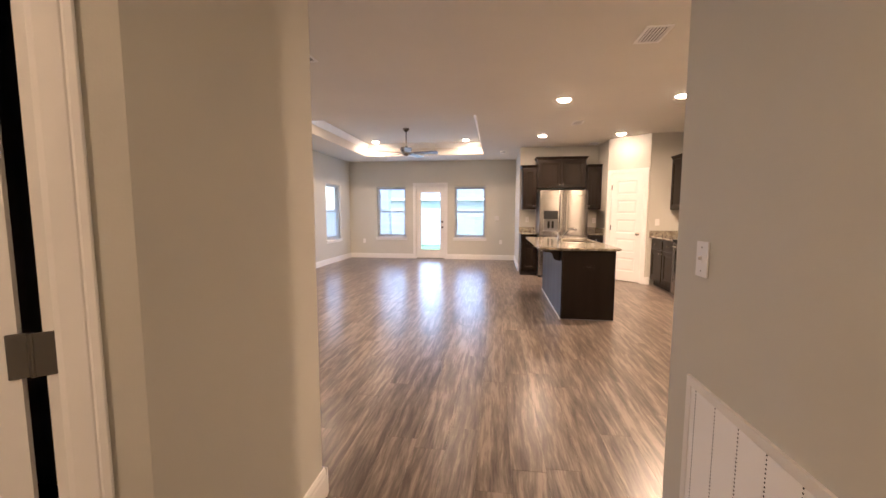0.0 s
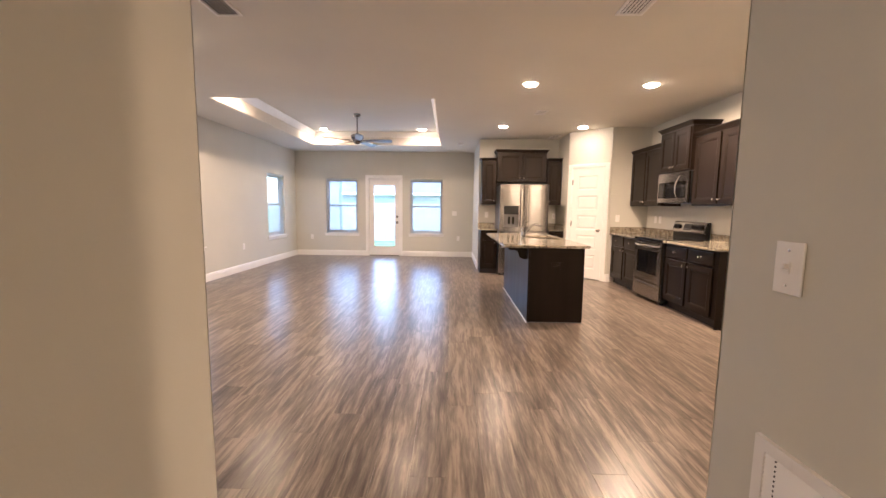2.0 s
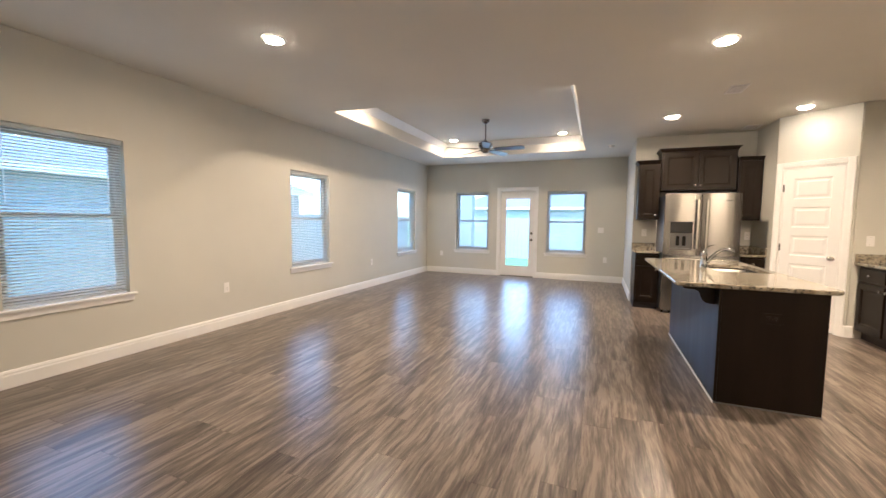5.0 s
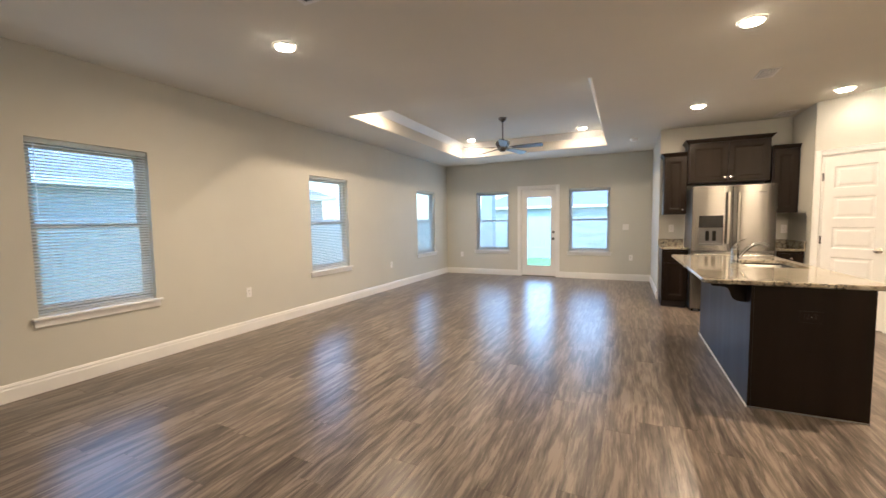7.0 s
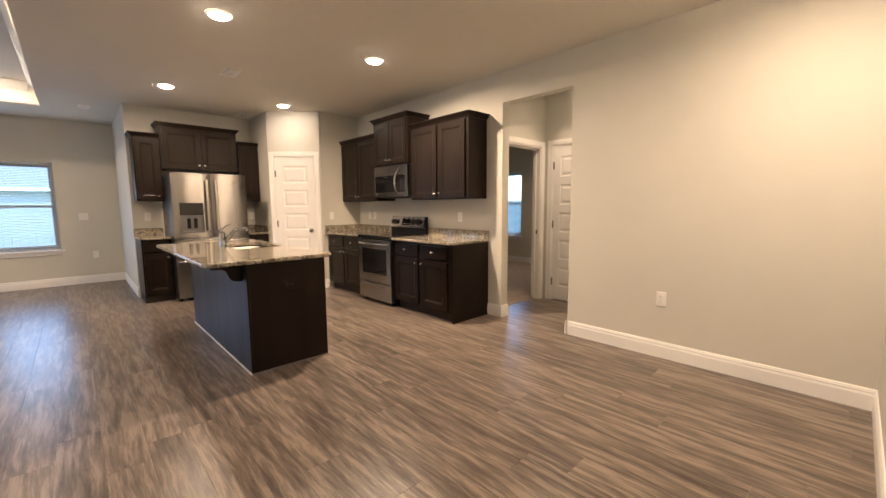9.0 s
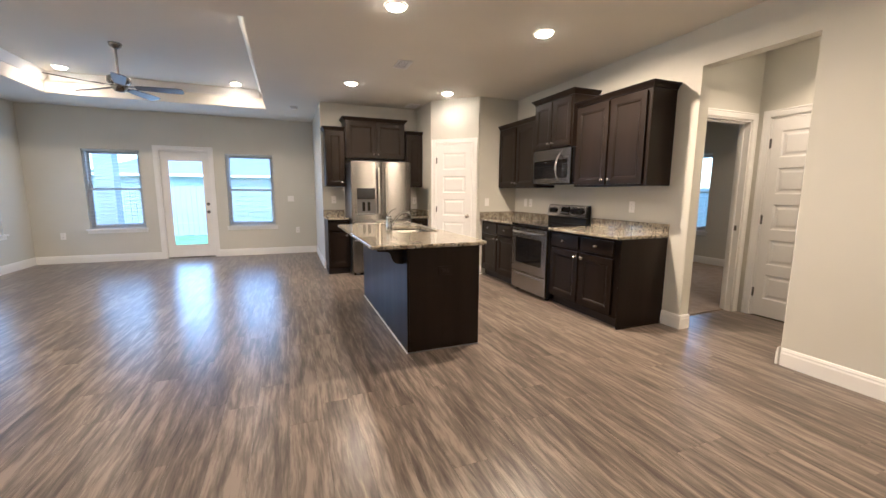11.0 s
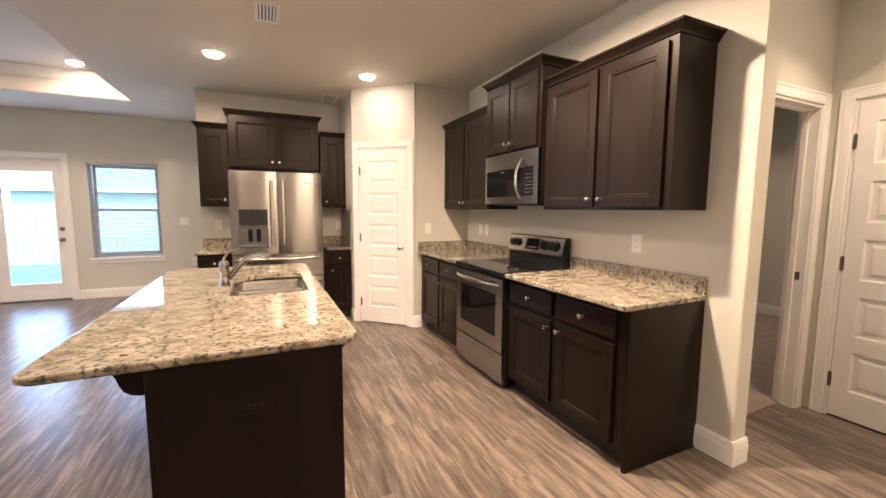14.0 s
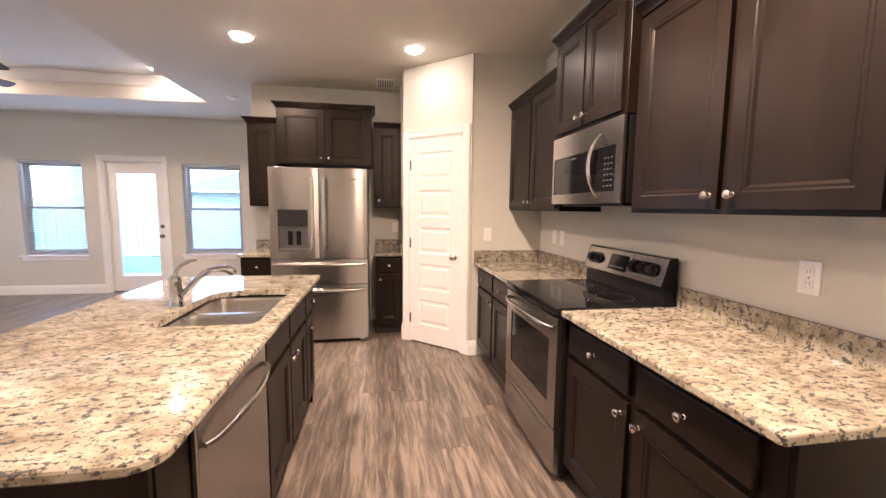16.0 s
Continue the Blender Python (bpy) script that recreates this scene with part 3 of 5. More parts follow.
for z, r in ((0.875, 1.0), (1.03, 0.0)):
    if r:
        part("knob", knob_mesh(bmesh.new(), pose(lw - 0.06, -0.0005, z, 90)), HINGE, leaf5, "dark nickel knob", smooth=True)
    else:
        bm = lathe(bmesh.new(), [(0.030, 0), (0.030, 0.010), (0.026, 0.016), (0.010, 0.018), (0.010, 0.024)], 18, pose(lw - 0.06, -0.0005, z, 90))
        box(bm, lw - 0.066, lw - 0.054, -0.038, -0.022, z - 0.016, z + 0.016, 0.003, 1)
        part("deadbolt", bm, HINGE, leaf5, "dark nickel deadbolt turn")
part("threshold", boxed(0.019, BW - 0.019, 0.02, 0.148, 0.0005, 0.017, 0.004), HINGE, d5, "dark metal threshold")
part("sweep", boxed(0.024, BW - 0.024, 0.064, 0.10, 0.0175, 0.0178), SHADOWGAP, d5)


# ---- windows and blinds ----
def sky_panel(m, x0, x1, z0, z1, watts):
    """The sky's light in an opening, shining into the room (the local -y side)."""
    data = bpy.data.lights.new("window_daylight", "AREA")
    data.shape, data.size, data.size_y, data.energy, data.color = "RECTANGLE", x1 - x0, z1 - z0, watts, (0.72, 0.87, 1.0)
    ob = new("window_daylight", data)
    ob.matrix_world = m @ pose((x0 + x1) / 2, 0.012, (z0 + z1) / 2, -90)


sky_panel(pose(BACK_DOOR[0], YF, 0), 0.14, BW - 0.12, 0.25, 1.87, 1.35)
def window(name, m, w, label):
    h = WIN_Z1 - WIN_Z0
    win = thing(name, label, "window", m @ pose(0, 0, WIN_Z0), kind="structure")
    y0, y1, f = 0.085, 0.149, 0.035
    part("frame", pierced(bmesh.new(), 0.001, w - 0.001, 0.021, h - 0.001, [(f, w - f, 0.021 + f, h - f)], lambda u, v, d: (u, y0 + (y1 - y0) * d, v)), SASH, win)
    mid = 0.745
    for nm, a, b, yy in (("upper_sash", mid - 0.022, h - f, y0 + 0.034), ("lower_sash", 0.021 + f, mid + 0.022, y0 + 0.004)):
        s = part(nm, pierced(bmesh.new(), f + 0.001, w - f - 0.001, a + 0.001, b - 0.001, [(f + 0.03, w - f - 0.03, a + 0.038, b - 0.038)], lambda u, v, d: (u, yy + 0.026 * d, v)), SASH, win)
        g = part("pane", boxed(f + 0.026, w - f - 0.026, yy + 0.010, yy + 0.015, a + 0.034, b - 0.034), GLASS, s, "clear glass pane")
        g.visible_shadow = False
    bm = box(bmesh.new(), -0.045, w + 0.045, -0.045, -0.0005, 0.0, 0.02, 0.004)
    box(bm, 0.0015, w - 0.0015, -0.003, y0 - 0.001, 0.0005, 0.0195)
    part("window_sill", bm, TRIM, win, "white painted sill board")
    part("apron", boxed(-0.03, w + 0.03, -0.018, -0.0005, -0.058, -0.0005, 0.003), TRIM, win)
    return win


def blind(m, w, label, tilt=20):
    h = WIN_Z1 - WIN_Z0
    b = thing("window_blind", label, "blind", m @ pose(0, 0, WIN_Z0), group="window blinds")
    part("headrail", boxed(0.006, w - 0.006, 0.018, 0.062, h - 0.040, h - 0.002, 0.003), SLATM, b)
    part("bottom_rail", boxed(0.010, w - 0.010, 0.028, 0.054, 0.024, 0.040, 0.004), SLATM, b)
    bm = bmesh.new()
    c = 0.0028
    outline = [(-0.0125, 0), (-0.006, c * 0.75), (0, c), (0.006, c * 0.75), (0.0125, 0), (0.006, c * 0.75 - 0.001), (0, c - 0.001), (-0.006, c * 0.75 - 0.001)]
    extrude_profile(bm, outline, 0.008, w - 0.008, lambda u, v, s: (s, u, v))
    me = finish(bm, "slat", SLATM)
    k = 54
    for i in range(k):
        s = new("slat", me)
        s.parent = b
        s.matrix_local = pose(0, 0.041, 0.055 + i * (h - 0.11) / (k - 1), tilt)
    for x in (0.13, w - 0.13):
        part("ladder_cord", tube(bmesh.new(), [(x, 0.027, 0.03), (x, 0.027, h - 0.03)], 0.0009, 5), SLATM, b)
    part("tilt_wand", tube(bmesh.new(), [(0.055, 0.012, h - 0.05), (0.055, 0.010, h - 0.62)], 0.0035, 6), SLATM, b)
    return b


for i, (a, b) in enumerate(W_LEFT):
    m = pose(XL, a, 0, 0, 0, FACE_PX)
    window(f"window_{i + 1}", m, b - a, "single-hung window in the long side wall")
    blind(m, b - a, "white horizontal blind, lowered with slats half open", 33)
    sky_panel(m, 0.04, b - a - 0.04, WIN_Z0 + 0.06, WIN_Z1 - 0.04, 0.36)
for i, (a, b) in enumerate((WA, WB)):
    m = pose(a, YF, 0)
    window(f"window_{i + 4}", m, b - a, "single-hung window beside the back door")
    blind(m, b - a, "white horizontal blind, lowered with slats open")
    sky_panel(m, 0.04, b - a - 0.04, WIN_Z0 + 0.06, WIN_Z1 - 0.04, 0.70)
m = pose(7.45, BED_WIN[1], 0, 0, 0, FACE_MX)
window("window_6", m, BED_WIN[1] - BED_WIN[0], "single-hung bedroom window")
blind(m, BED_WIN[1] - BED_WIN[0], "white horizontal bedroom blind, slats open")


# ---- garden ----
bm = bmesh.new()
pierced(bm, -400, 400, -400, 400, [(XL - 0.15, XR + 0.12, YB - 0.12, 9.42), (XL - 0.15, 0.91, 9.42, YF + 0.15), (-2.72, HALL_R + 0.12, -1.32, YB - 0.12), (XR + 0.12, 7.6, 3.83, 9.42)], lambda u, v, d: (u, v, -0.17 - 0.1 * d))
single("ground", bm, GRASS, "green mown lawn round the house", "lawn", kind="structure")
single("patio", boxed(-4.07, 1.2, YF + 0.151, 13.6, -0.169, -0.06, 0.01), CONCRETE, "pale concrete patio slab", "patio", kind="structure")


def fence(x0, y0, x1, y1, h=1.62, kindname="garden_fence"):
    p0, p1 = Vector((x0, y0, 0)), Vector((x1, y1, 0))
    ang = math.degrees(math.atan2(y1 - y0, x1 - x0))
    f = thing(kindname, "weathered grey board fence on the lawn", "fence", pose(x0, y0, -0.17, 0, 0, ang), group="garden fences")
    n = int((p1 - p0).length / 0.15)
    bm = boxed(0, 0.142, 0, 0.018, 0.02, h, 0.004, 1)
    me = finish(bm, "board", FENCEM)
    for i in range(n):
        o = new("board", me)
        o.parent = f
        o.matrix_local = pose(i * 0.15, 0.003 * (i % 2), 0.01 * math.sin(i * 1.7))
    for z in (0.35, 1.2):
        part("rail", boxed(0, n * 0.15, 0.024, 0.065, z, z + 0.09), FENCEM, f)
    for i in range(0, n, 16):
        part("post", boxed(i * 0.15, i * 0.15 + 0.09, 0.067, 0.157, 0, h + 0.02), FENCEM, f)
    return f


fence(-7.5, 17.4, 11.0, 17.4)
fence(-7.5, -2, -7.5, 17.2)
fence(11.3, 17.4, 11.3, 2.0)


def neighbour(m, w, d, h, label):
    b = thing("house", label, "house", m)
    part("wall", boxed(0, w, 0, d, 0, h), SIDING, b)
    bm = bmesh.new()
    o = 0.4
    v = [bm.verts.new(p) for p in ((-o, -o, h), (w + o, -o, h), (w + o, d + o, h), (-o, d + o, h), (d * 0.45, d / 2, h + 2.1), (w - d * 0.45, d / 2, h + 2.1))]
    for q in ((0, 1, 5, 4), (1, 2, 5), (2, 3, 4, 5), (3, 0, 4), (3, 2, 1, 0)):
        bm.faces.new([v[i] for i in q])
    part("roof", bm, SHINGLE, b)
    part("fascia", boxed(-o, w + o, -o - 0.03, -o - 0.001, h - 0.16, h + 0.02), TRIM, b)
    return b


neighbour(pose(-11, 33, -0.17), 20, 9, 2.6, "pale neighbouring house with grey hipped roof")
neighbour(pose(-11.5, 0, -0.17, 0, 0, 90), 15, 8, 2.6, "pale neighbouring house beside the fence")
post = thing("patio_post", "square white post at the patio edge", "post", pose(-3.44, 13.2, -0.06))
part("shaft", boxed(-0.17, 0.17, -0.17, 0.17, 0.10, 2.50, 0.006), SIDING, post)
part("plinth", boxed(-0.20, 0.20, -0.20, 0.20, 0, 0.10, 0.008), SIDING, post)
part("cap", boxed(-0.20, 0.20, -0.20, 0.20, 2.50, 2.60, 0.008), SIDING, post)


# ---- kitchen ----
TOP0, TOP1 = 0.866, 0.897
SHAKER = [(0.006, 0.003), (0.014, 0.003), (0.024, 0.010)]


def small_knob(parent, x, z, y=-0.0205):
    bm = lathe(bmesh.new(), [(0.009, 0), (0.009, 0.002), (0.0055, 0.004), (0.0055, 0.014), (0.012, 0.018), (0.0155, 0.023), (0.0145, 0.029), (0.008, 0.033), (0.002, 0.034)],
               14, pose(x, y, z, 90))
    part("knob", bm, NICKEL, parent, "small round satin nickel knob", smooth=True)


def cab_door(parent, x0, x1, z0, z1, knob=None, stile=0.058):
    w, h = x1 - x0, z1 - z0
    d = part("door", panelled(w, h, 0.019, [(stile, w - stile, stile, h - stile)], SHAKER), ESPRESSO, parent, at=pose(x0, -0.0198, z0))
    if knob:
        kx = 0.03 if knob[0] == "l" else w - 0.03
        kz = h - 0.05 if knob[1] == "t" else 0.05
        small_knob(d, kx, kz, -0.0005)
    return d


def drawer_front(parent, x0, x1, z0, z1, knob=True):
    bm = box(bmesh.new(), 0, x1 - x0, 0, 0.019, 0, z1 - z0, 0.005, 2)
    d = part("drawer_front", bm, ESPRESSO, parent, at=pose(x0, -0.0198, z0))
    if knob:
        small_knob(d, (x1 - x0) / 2, (z1 - z0) / 2, -0.0005)
    return d


def base_cabinet(m, w, depth, columns, label, group="kitchen base cabinets", knob_drawer=True, name="base_cabinet", top=None):
    """columns: (x0, x1, knob side)"""
    cab = thing(name, label, "cabinet", m, group)
    part("body", boxed(0.001, w - 0.001, 0, depth, 0.10, top or TOP0 - 0.001, 0.0015, 1), ESPRESSO, cab)
    if top:
        part("face_rail", boxed(0.001, w - 0.001, 0, 0.02, top + 0.0005, TOP0 - 0.001), ESPRESSO, cab)
    part("toe_kick", boxed(0.003, w - 0.003, 0.06, depth, 0.0005, 0.0995), TOEDARK, cab)
    for x0, x1, side in columns:
        drawer_front(cab, x0, x1, 0.695, 0.838, knob_drawer)
        cab_door(cab, x0, x1, 0.125, 0.668, side)
    return cab


def crown(parent, w, depth, z, left=True, right=True):
    outline = [(0, 0), (0.006, 0), (0.010, 0.012), (0.018, 0.024), (0.034, 0.042), (0.040, 0.044), (0.042, 0.056), (0, 0.056)]
    bm = bmesh.new()
    rows = []
    for o, v in outline:
        lo, ro = (o if left else 0), (o if right else 0)
        rows.append([bm.verts.new(p) for p in ((-lo, depth, z + v), (-lo, -o - 0.002, z + v), (w + ro, -o - 0.002, z + v), (w + ro, depth, z + v))])
    k = len(rows)
    for i in range(k):
        a, b = rows[i], rows[(i + 1) % k]
        for j in range(3):
            bm.faces.new((a[j], a[j + 1], b[j + 1], b[j]))
    bm.faces.new([r[0] for r in rows])
    bm.faces.new([r[3] for r in reversed(rows)])
    bmesh.ops.holes_fill(bm, edges=[e for e in bm.edges if e.is_boundary])
    box(bm, 0.001, w - 0.001, 0.001, depth, z + 0.001, z + 0.05)
    part("crown", bm, ESPRESSO, parent, "dark crown moulding")


def wall_cabinet(m, w, depth, z0, z1, doors, label, left=True, right=True):
    cab = thing("wall_cabinet", label, "cabinet", m, "kitchen wall cabinets")
    part("body", boxed(0.001, w - 0.001, 0, depth, z0, z1, 0.0015, 1), ESPRESSO, cab)
    for x0, x1, side in doors:
        cab_door(cab, x0, x1, z0 + 0.018, z1 - 0.022, side, 0.055)
    crown(cab, w, depth, z1 + 0.0005, left, right)
    return cab


# run along the east wall
RY0, RY1 = 6.14, 6.90
FX = 3.11
near_base = base_cabinet(pose(FX, RY0 - 0.002, 0, 0, 0, FACE_MX), RY0 - 0.002 - 5.108, XR - FX - 0.001, [(0.02, 0.475, "rt"), (0.52, 0.965, "lt")],
                         "dark espresso base cabinet with two drawers and doors")
part("end_panel", boxed(1.0305, 1.0435, 0.0, XR - FX - 0.001, 0.0005, TOP0 - 0.001, 0.0015, 1), ESPRESSO, near_base)
part("shoe_trim", boxed(1.044, 1.052, 0.002, XR - FX - 0.017, 0.0005, 0.014, 0.003), ESPRESSO, near_base)
base_cabinet(pose(FX, 7.905, 0, 0, 0, FACE_MX), 7.905 - RY1 - 0.002, XR - FX - 0.001, [(0.03, 0.48, "rt"), (0.52, 0.975, "lt")],
             "dark espresso base cabinet in the pantry corner")
UX = 3.392
wall_cabinet(pose(UX, RY0 - 0.003, 0, 0, 0, FACE_MX), RY0 - 0.003 - 5.125, XR - UX - 0.001, 1.368, 2.255, [(0.03, 0.500, "rb"), (0.535, 0.965, "lb")],
             "tall dark espresso wall cabinet with two doors", left=False)
wall_cabinet(pose(UX - 0.047, RY1 - 0.001, 0, 0, 0, FACE_MX), RY1 - RY0 - 0.003, XR - UX + 0.046, 1.835, 2.42, [(0.025, 0.370, "rb"), (0.387, 0.733, "lb")],
             "short dark espresso cabinet above the microwave")
wall_cabinet(pose(UX, 7.908, 0, 0, 0, FACE_MX), 7.908 - RY1 - 0.002, XR - UX - 0.001, 1.368, 2.255, [(0.03, 0.490, "rb"), (0.515, 0.975, "lb")],
             "dark espresso wall cabinet in the corner", left=False, right=False)


def rounded(x0, x1, y0, y1, r, seg=6):
    """Outline of a rectangle with rounded corners; r is one radius or four (from x0y0, counter-clockwise)."""
    rs = r if isinstance(r, (list, tuple)) else [r] * 4
    pts = []
    for (cx, cy, sx, sy, a0), q in zip(((x0, y0, 1, 1, 180), (x1, y0, -1, 1, 270), (x1, y1, -1, -1, 0), (x0, y1, 1, -1, 90)), rs):
        for i in range(seg + 1):
            a = radians(a0 + 90 * i / seg)
            pts.append((cx + sx * q + q * math.cos(a), cy + sy * q + q * math.sin(a)))
    return pts


def worktop(outline, hole, z0, z1, ease=0.006):
    """A stone slab with an eased edge and an optional hole."""
    bm = bmesh.new()
    cx, cy = sum(p[0] for p in outline) / len(outline), sum(p[1] for p in outline) / len(outline)

    def shrink(d):
        return [(x + (d if x < cx else -d), y + (d if y < cy else -d)) for x, y in outline]

    layers = [(shrink(ease), z0), (outline, z0 + ease), (outline, z1 - ease), (shrink(ease * 0.35), z1 - ease * 0.3), (shrink(ease), z1)]
    rows = [[bm.verts.new((x, y, z)) for x, y in pts] for pts, z in layers]
    k = len(outline)
    for a, b in zip(rows, rows[1:]):
        for i in range(k):
            bm.faces.new((a[i], a[(i + 1) % k], b[(i + 1) % k], b[i]))
    inner = []
    if hole:
        inner = [[bm.verts.new((x, y, z)) for x, y in hole] for z in (z0, z1)]
        h = len(hole)
        for i in range(h):
            bm.faces.new((inner[0][i], inner[0][(i + 1) % h], inner[1][(i + 1) % h], inner[1][i]))
    for loops in ((rows[0], inner[0] if hole else None), (rows[-1], inner[1] if hole else None)):
        if loops[1] is None:
            bm.faces.new(loops[0])
            continue
        edges = []
        for lp in loops:
            for i in range(len(lp)):
                ed = bm.edges.get((lp[i], lp[(i + 1) % len(lp)])) or bm.edges.new((lp[i], lp[(i + 1) % len(lp)]))
                edges.append(ed)
        bmesh.ops.triangle_fill(bm, edges=edges, use_beauty=True)
    return bm


def square(x0, x1, y0, y1):
    return [(x0, y0), (x1, y0), (x1, y1), (x0, y1)]


g = "speckled granite worktops"
lab = "polished cream granite worktop with dark specks"
near_top = worktop(rounded(3.055, 3.699, 5.085, RY0 - 0.003, [0.012, 0.004, 0.004, 0.004]), None, TOP0, TOP1)
nt = single("worktop", near_top, GRANITE, lab, "worktop", g)
part("backsplash", boxed(3.678, 3.699, 5.088, RY0 - 0.004, TOP1 + 0.0005, 0.997, 0.003), GRANITE, nt)
ft = single("worktop", worktop(square(3.055, 3.699, RY1 + 0.003, 7.908), None, TOP0, TOP1), GRANITE, lab, "worktop", g)
part("backsplash", boxed(3.678, 3.699, RY1 + 0.004, 7.886, TOP1 + 0.0005, 0.997, 0.003), GRANITE, ft)
part("backsplash", boxed(3.058, 3.699, 7.888, 7.909, TOP1 + 0.0005, 0.997, 0.003), GRANITE, ft)

# refrigerator alcove
AF = 8.62
base_cabinet(pose(0.80, AF, 0), 0.335, 9.224 - AF, [(0.02, 0.315, "rt")], "narrow dark espresso base cabinet beside the refrigerator")
base_cabinet(pose(2.15, AF, 0), 0.288, 9.224 - AF, [(0.02, 0.268, "lt")], "narrow dark espresso base cabinet beside the pantry")
for x0, x1, s0, s1 in ((0.785, 1.137, None, None), (2.142, 2.439, 2.418, 2.4395)):
    t = single("worktop", worktop(square(x0, x1, AF - 0.045, 9.224), None, TOP0, TOP1), GRANITE, "short cream granite worktop beside the refrigerator", "worktop", g)
    part("backsplash", boxed(x0 + 0.002, (s0 or x1) - 0.002, 9.203, 9.224, TOP1 + 0.0005, 0.997, 0.003), GRANITE, t)
    if s0:
        part("backsplash", boxed(s0, s1, AF - 0.043, 9.224, TOP1 + 0.0005, 0.997, 0.003), GRANITE, t)
wall_cabinet(pose(0.825, 8.90, 0), 0.302, 0.323, 1.385, 2.255, [(0.02, 0.282, "rb")], "narrow dark espresso wall cabinet beside the refrigerator", right=False)
wall_cabinet(pose(1.130, 8.875, 0), 0.985, 0.348, 1.835, 2.42, [(0.025, 0.485, "rb"), (0.50, 0.96, "lb")], "dark espresso wall cabinet above the refrigerator")
wall_cabinet(pose(2.137, 8.90, 0), 0.300, 0.323, 1.385, 2.255, [(0.025, 0.275, "lb")], "narrow dark espresso wall cabinet beside the pantry", left=False, right=False)


def bar_handle(parent, p0, p1, out, bow=0.0, r=0.011, mat=STEEL, flush=False):
    """A bar on two stand-offs; out is the way it stands off the face."""
    p0, p1, out = Vector(p0), Vector(p1), Vector(out)
    bm = bmesh.new()
    n = 12
    if flush:
        n = 18
        pts = [p0.lerp(p1, i / n) + out * (0.12 + 0.88 * math.sin(math.pi * i / n) ** 0.55) for i in range(n + 1)]
    else:
        pts = [p0.lerp(p1, i / n) + out * (1 + bow * math.sin(math.pi * i / n)) for i in range(n + 1)]
    tube(bm, pts, [r * (0.8 + 0.2 * math.sin(math.pi * i / n)) for i in range(n + 1)], 10)
    for k in () if flush else (0.06, 0.94):
        q = p0.lerp(p1, k)
        tube(bm, [q, q + out * (1 + bow * math.sin(math.pi * k))], r * 0.75, 8)
    part("handle", bm, mat, parent, "bright steel bar handle", smooth=True)


def flat_handle(parent, x, z0, z1, off):
    bm = box(bmesh.new(), x - 0.016, x + 0.016, -off - 0.014, -off, z0, z1, 0.005)
    for z in (z0 + 0.05, z1 - 0.05):
        box(bm, x - 0.010, x + 0.010, -off - 0.001, 0.004, z - 0.018, z + 0.018, 0.003)
    part("handle", bm, HANDLE, parent, "flat bright steel bar handle")


# refrigerator
FRX0, FRX1, FRY = 1.143, 2.079, 8.40
fr = thing("refrigerator", "stainless steel french-door refrigerator with ice dispenser", "refrigerator", pose(FRX0, FRY, 0))
fw = FRX1 - FRX0
part("body", boxed(0.004, fw - 0.004, 0.062, 0.80, 0.035, 1.745, 0.006), DARKSTEEL, fr, "dark grey steel body")
part("hinge_cover", boxed(0.03, 0.14, 0.03, 0.14, 1.7455, 1.765, 0.004), DARKSTEEL, fr)
part("hinge_cover", boxed(fw - 0.14, fw - 0.03, 0.03, 0.14, 1.7455, 1.765, 0.004), DARKSTEEL, fr)
DX0, DX1, DZ0, DZ1 = 0.082, 0.362, 0.945, 1.355


def convex(x0, x1, z0, z1, holes=(), bulge=0.016):
    """A door front that bows gently outwards across its width."""
    def place(u, v, d):
        k = (u - x0) / (x1 - x0) * 2 - 1
        return (u, 0.058 if d else bulge * (abs(k) ** 3), v)
    n = 14
    return pierced(bmesh.new(), x0, x1, z0, z1, list(holes), place, [x0 + (x1 - x0) * i / n for i in range(1, n)])


ld = part("left_door", convex(0.002, fw / 2 - 0.003, 0.872, 1.758, [(DX0, DX1, DZ0, DZ1)]), STEEL, fr, smooth=True)
rd = part("right_door", convex(fw / 2 + 0.003, fw - 0.002, 0.872, 1.758), STEEL, fr, smooth=True)
flat_handle(ld, fw / 2 - 0.056, 0.965, 1.668, 0.036)
flat_handle(rd, fw / 2 + 0.056, 0.965, 1.668, 0.036)
part("gasket", boxed(fw / 2 - 0.0028, fw / 2 + 0.0028, 0.020, 0.0615, 0.875, 1.755), BLACK, fr)
part("badge", boxed(fw - 0.20, fw - 0.115, -0.0025, -0.0004, 1.650, 1.659), DARKSTEEL, rd)
bm = bmesh.new()
box(bm, DX0 + 0.001, DX1 - 0.001, 0.050, 0.0575, DZ0 + 0.001, DZ1 - 0.001)
part("dispenser", bm, DARKSTEEL, ld, "recessed dark ice and water dispenser")
bm = box(bmesh.new(), DX0 + 0.002, DX1 - 0.002, -0.003, 0.049, DZ1 - 0.165, DZ1 - 0.002, 0.004)
part("dispenser_panel", bm, PANELGREY, ld, "glossy dark control panel")
part("drip_tray", boxed(DX0 + 0.004, DX1 - 0.004, 0.0, 0.049, DZ0 + 0.002, DZ0 + 0.022, 0.003), DARKSTEEL, ld)
for x in (DX0 + 0.105, DX0 + 0.185):
    part("paddle", boxed(x - 0.022, x + 0.022, 0.030, 0.042, DZ0 + 0.06, DZ0 + 0.20, 0.006), BLACK, ld)
for z0, z1 in ((0.612, 0.865), (0.045, 0.604)):
    dr = part("drawer", convex(0.002, fw - 0.002, z0, z1), STEEL, fr, smooth=True)
    bar_handle(dr, (0.03, 0, z1 - 0.05), (fw - 0.03, 0, z1 - 0.05), (0, -0.045, 0), 0, 0.017, HANDLE, flush=True)
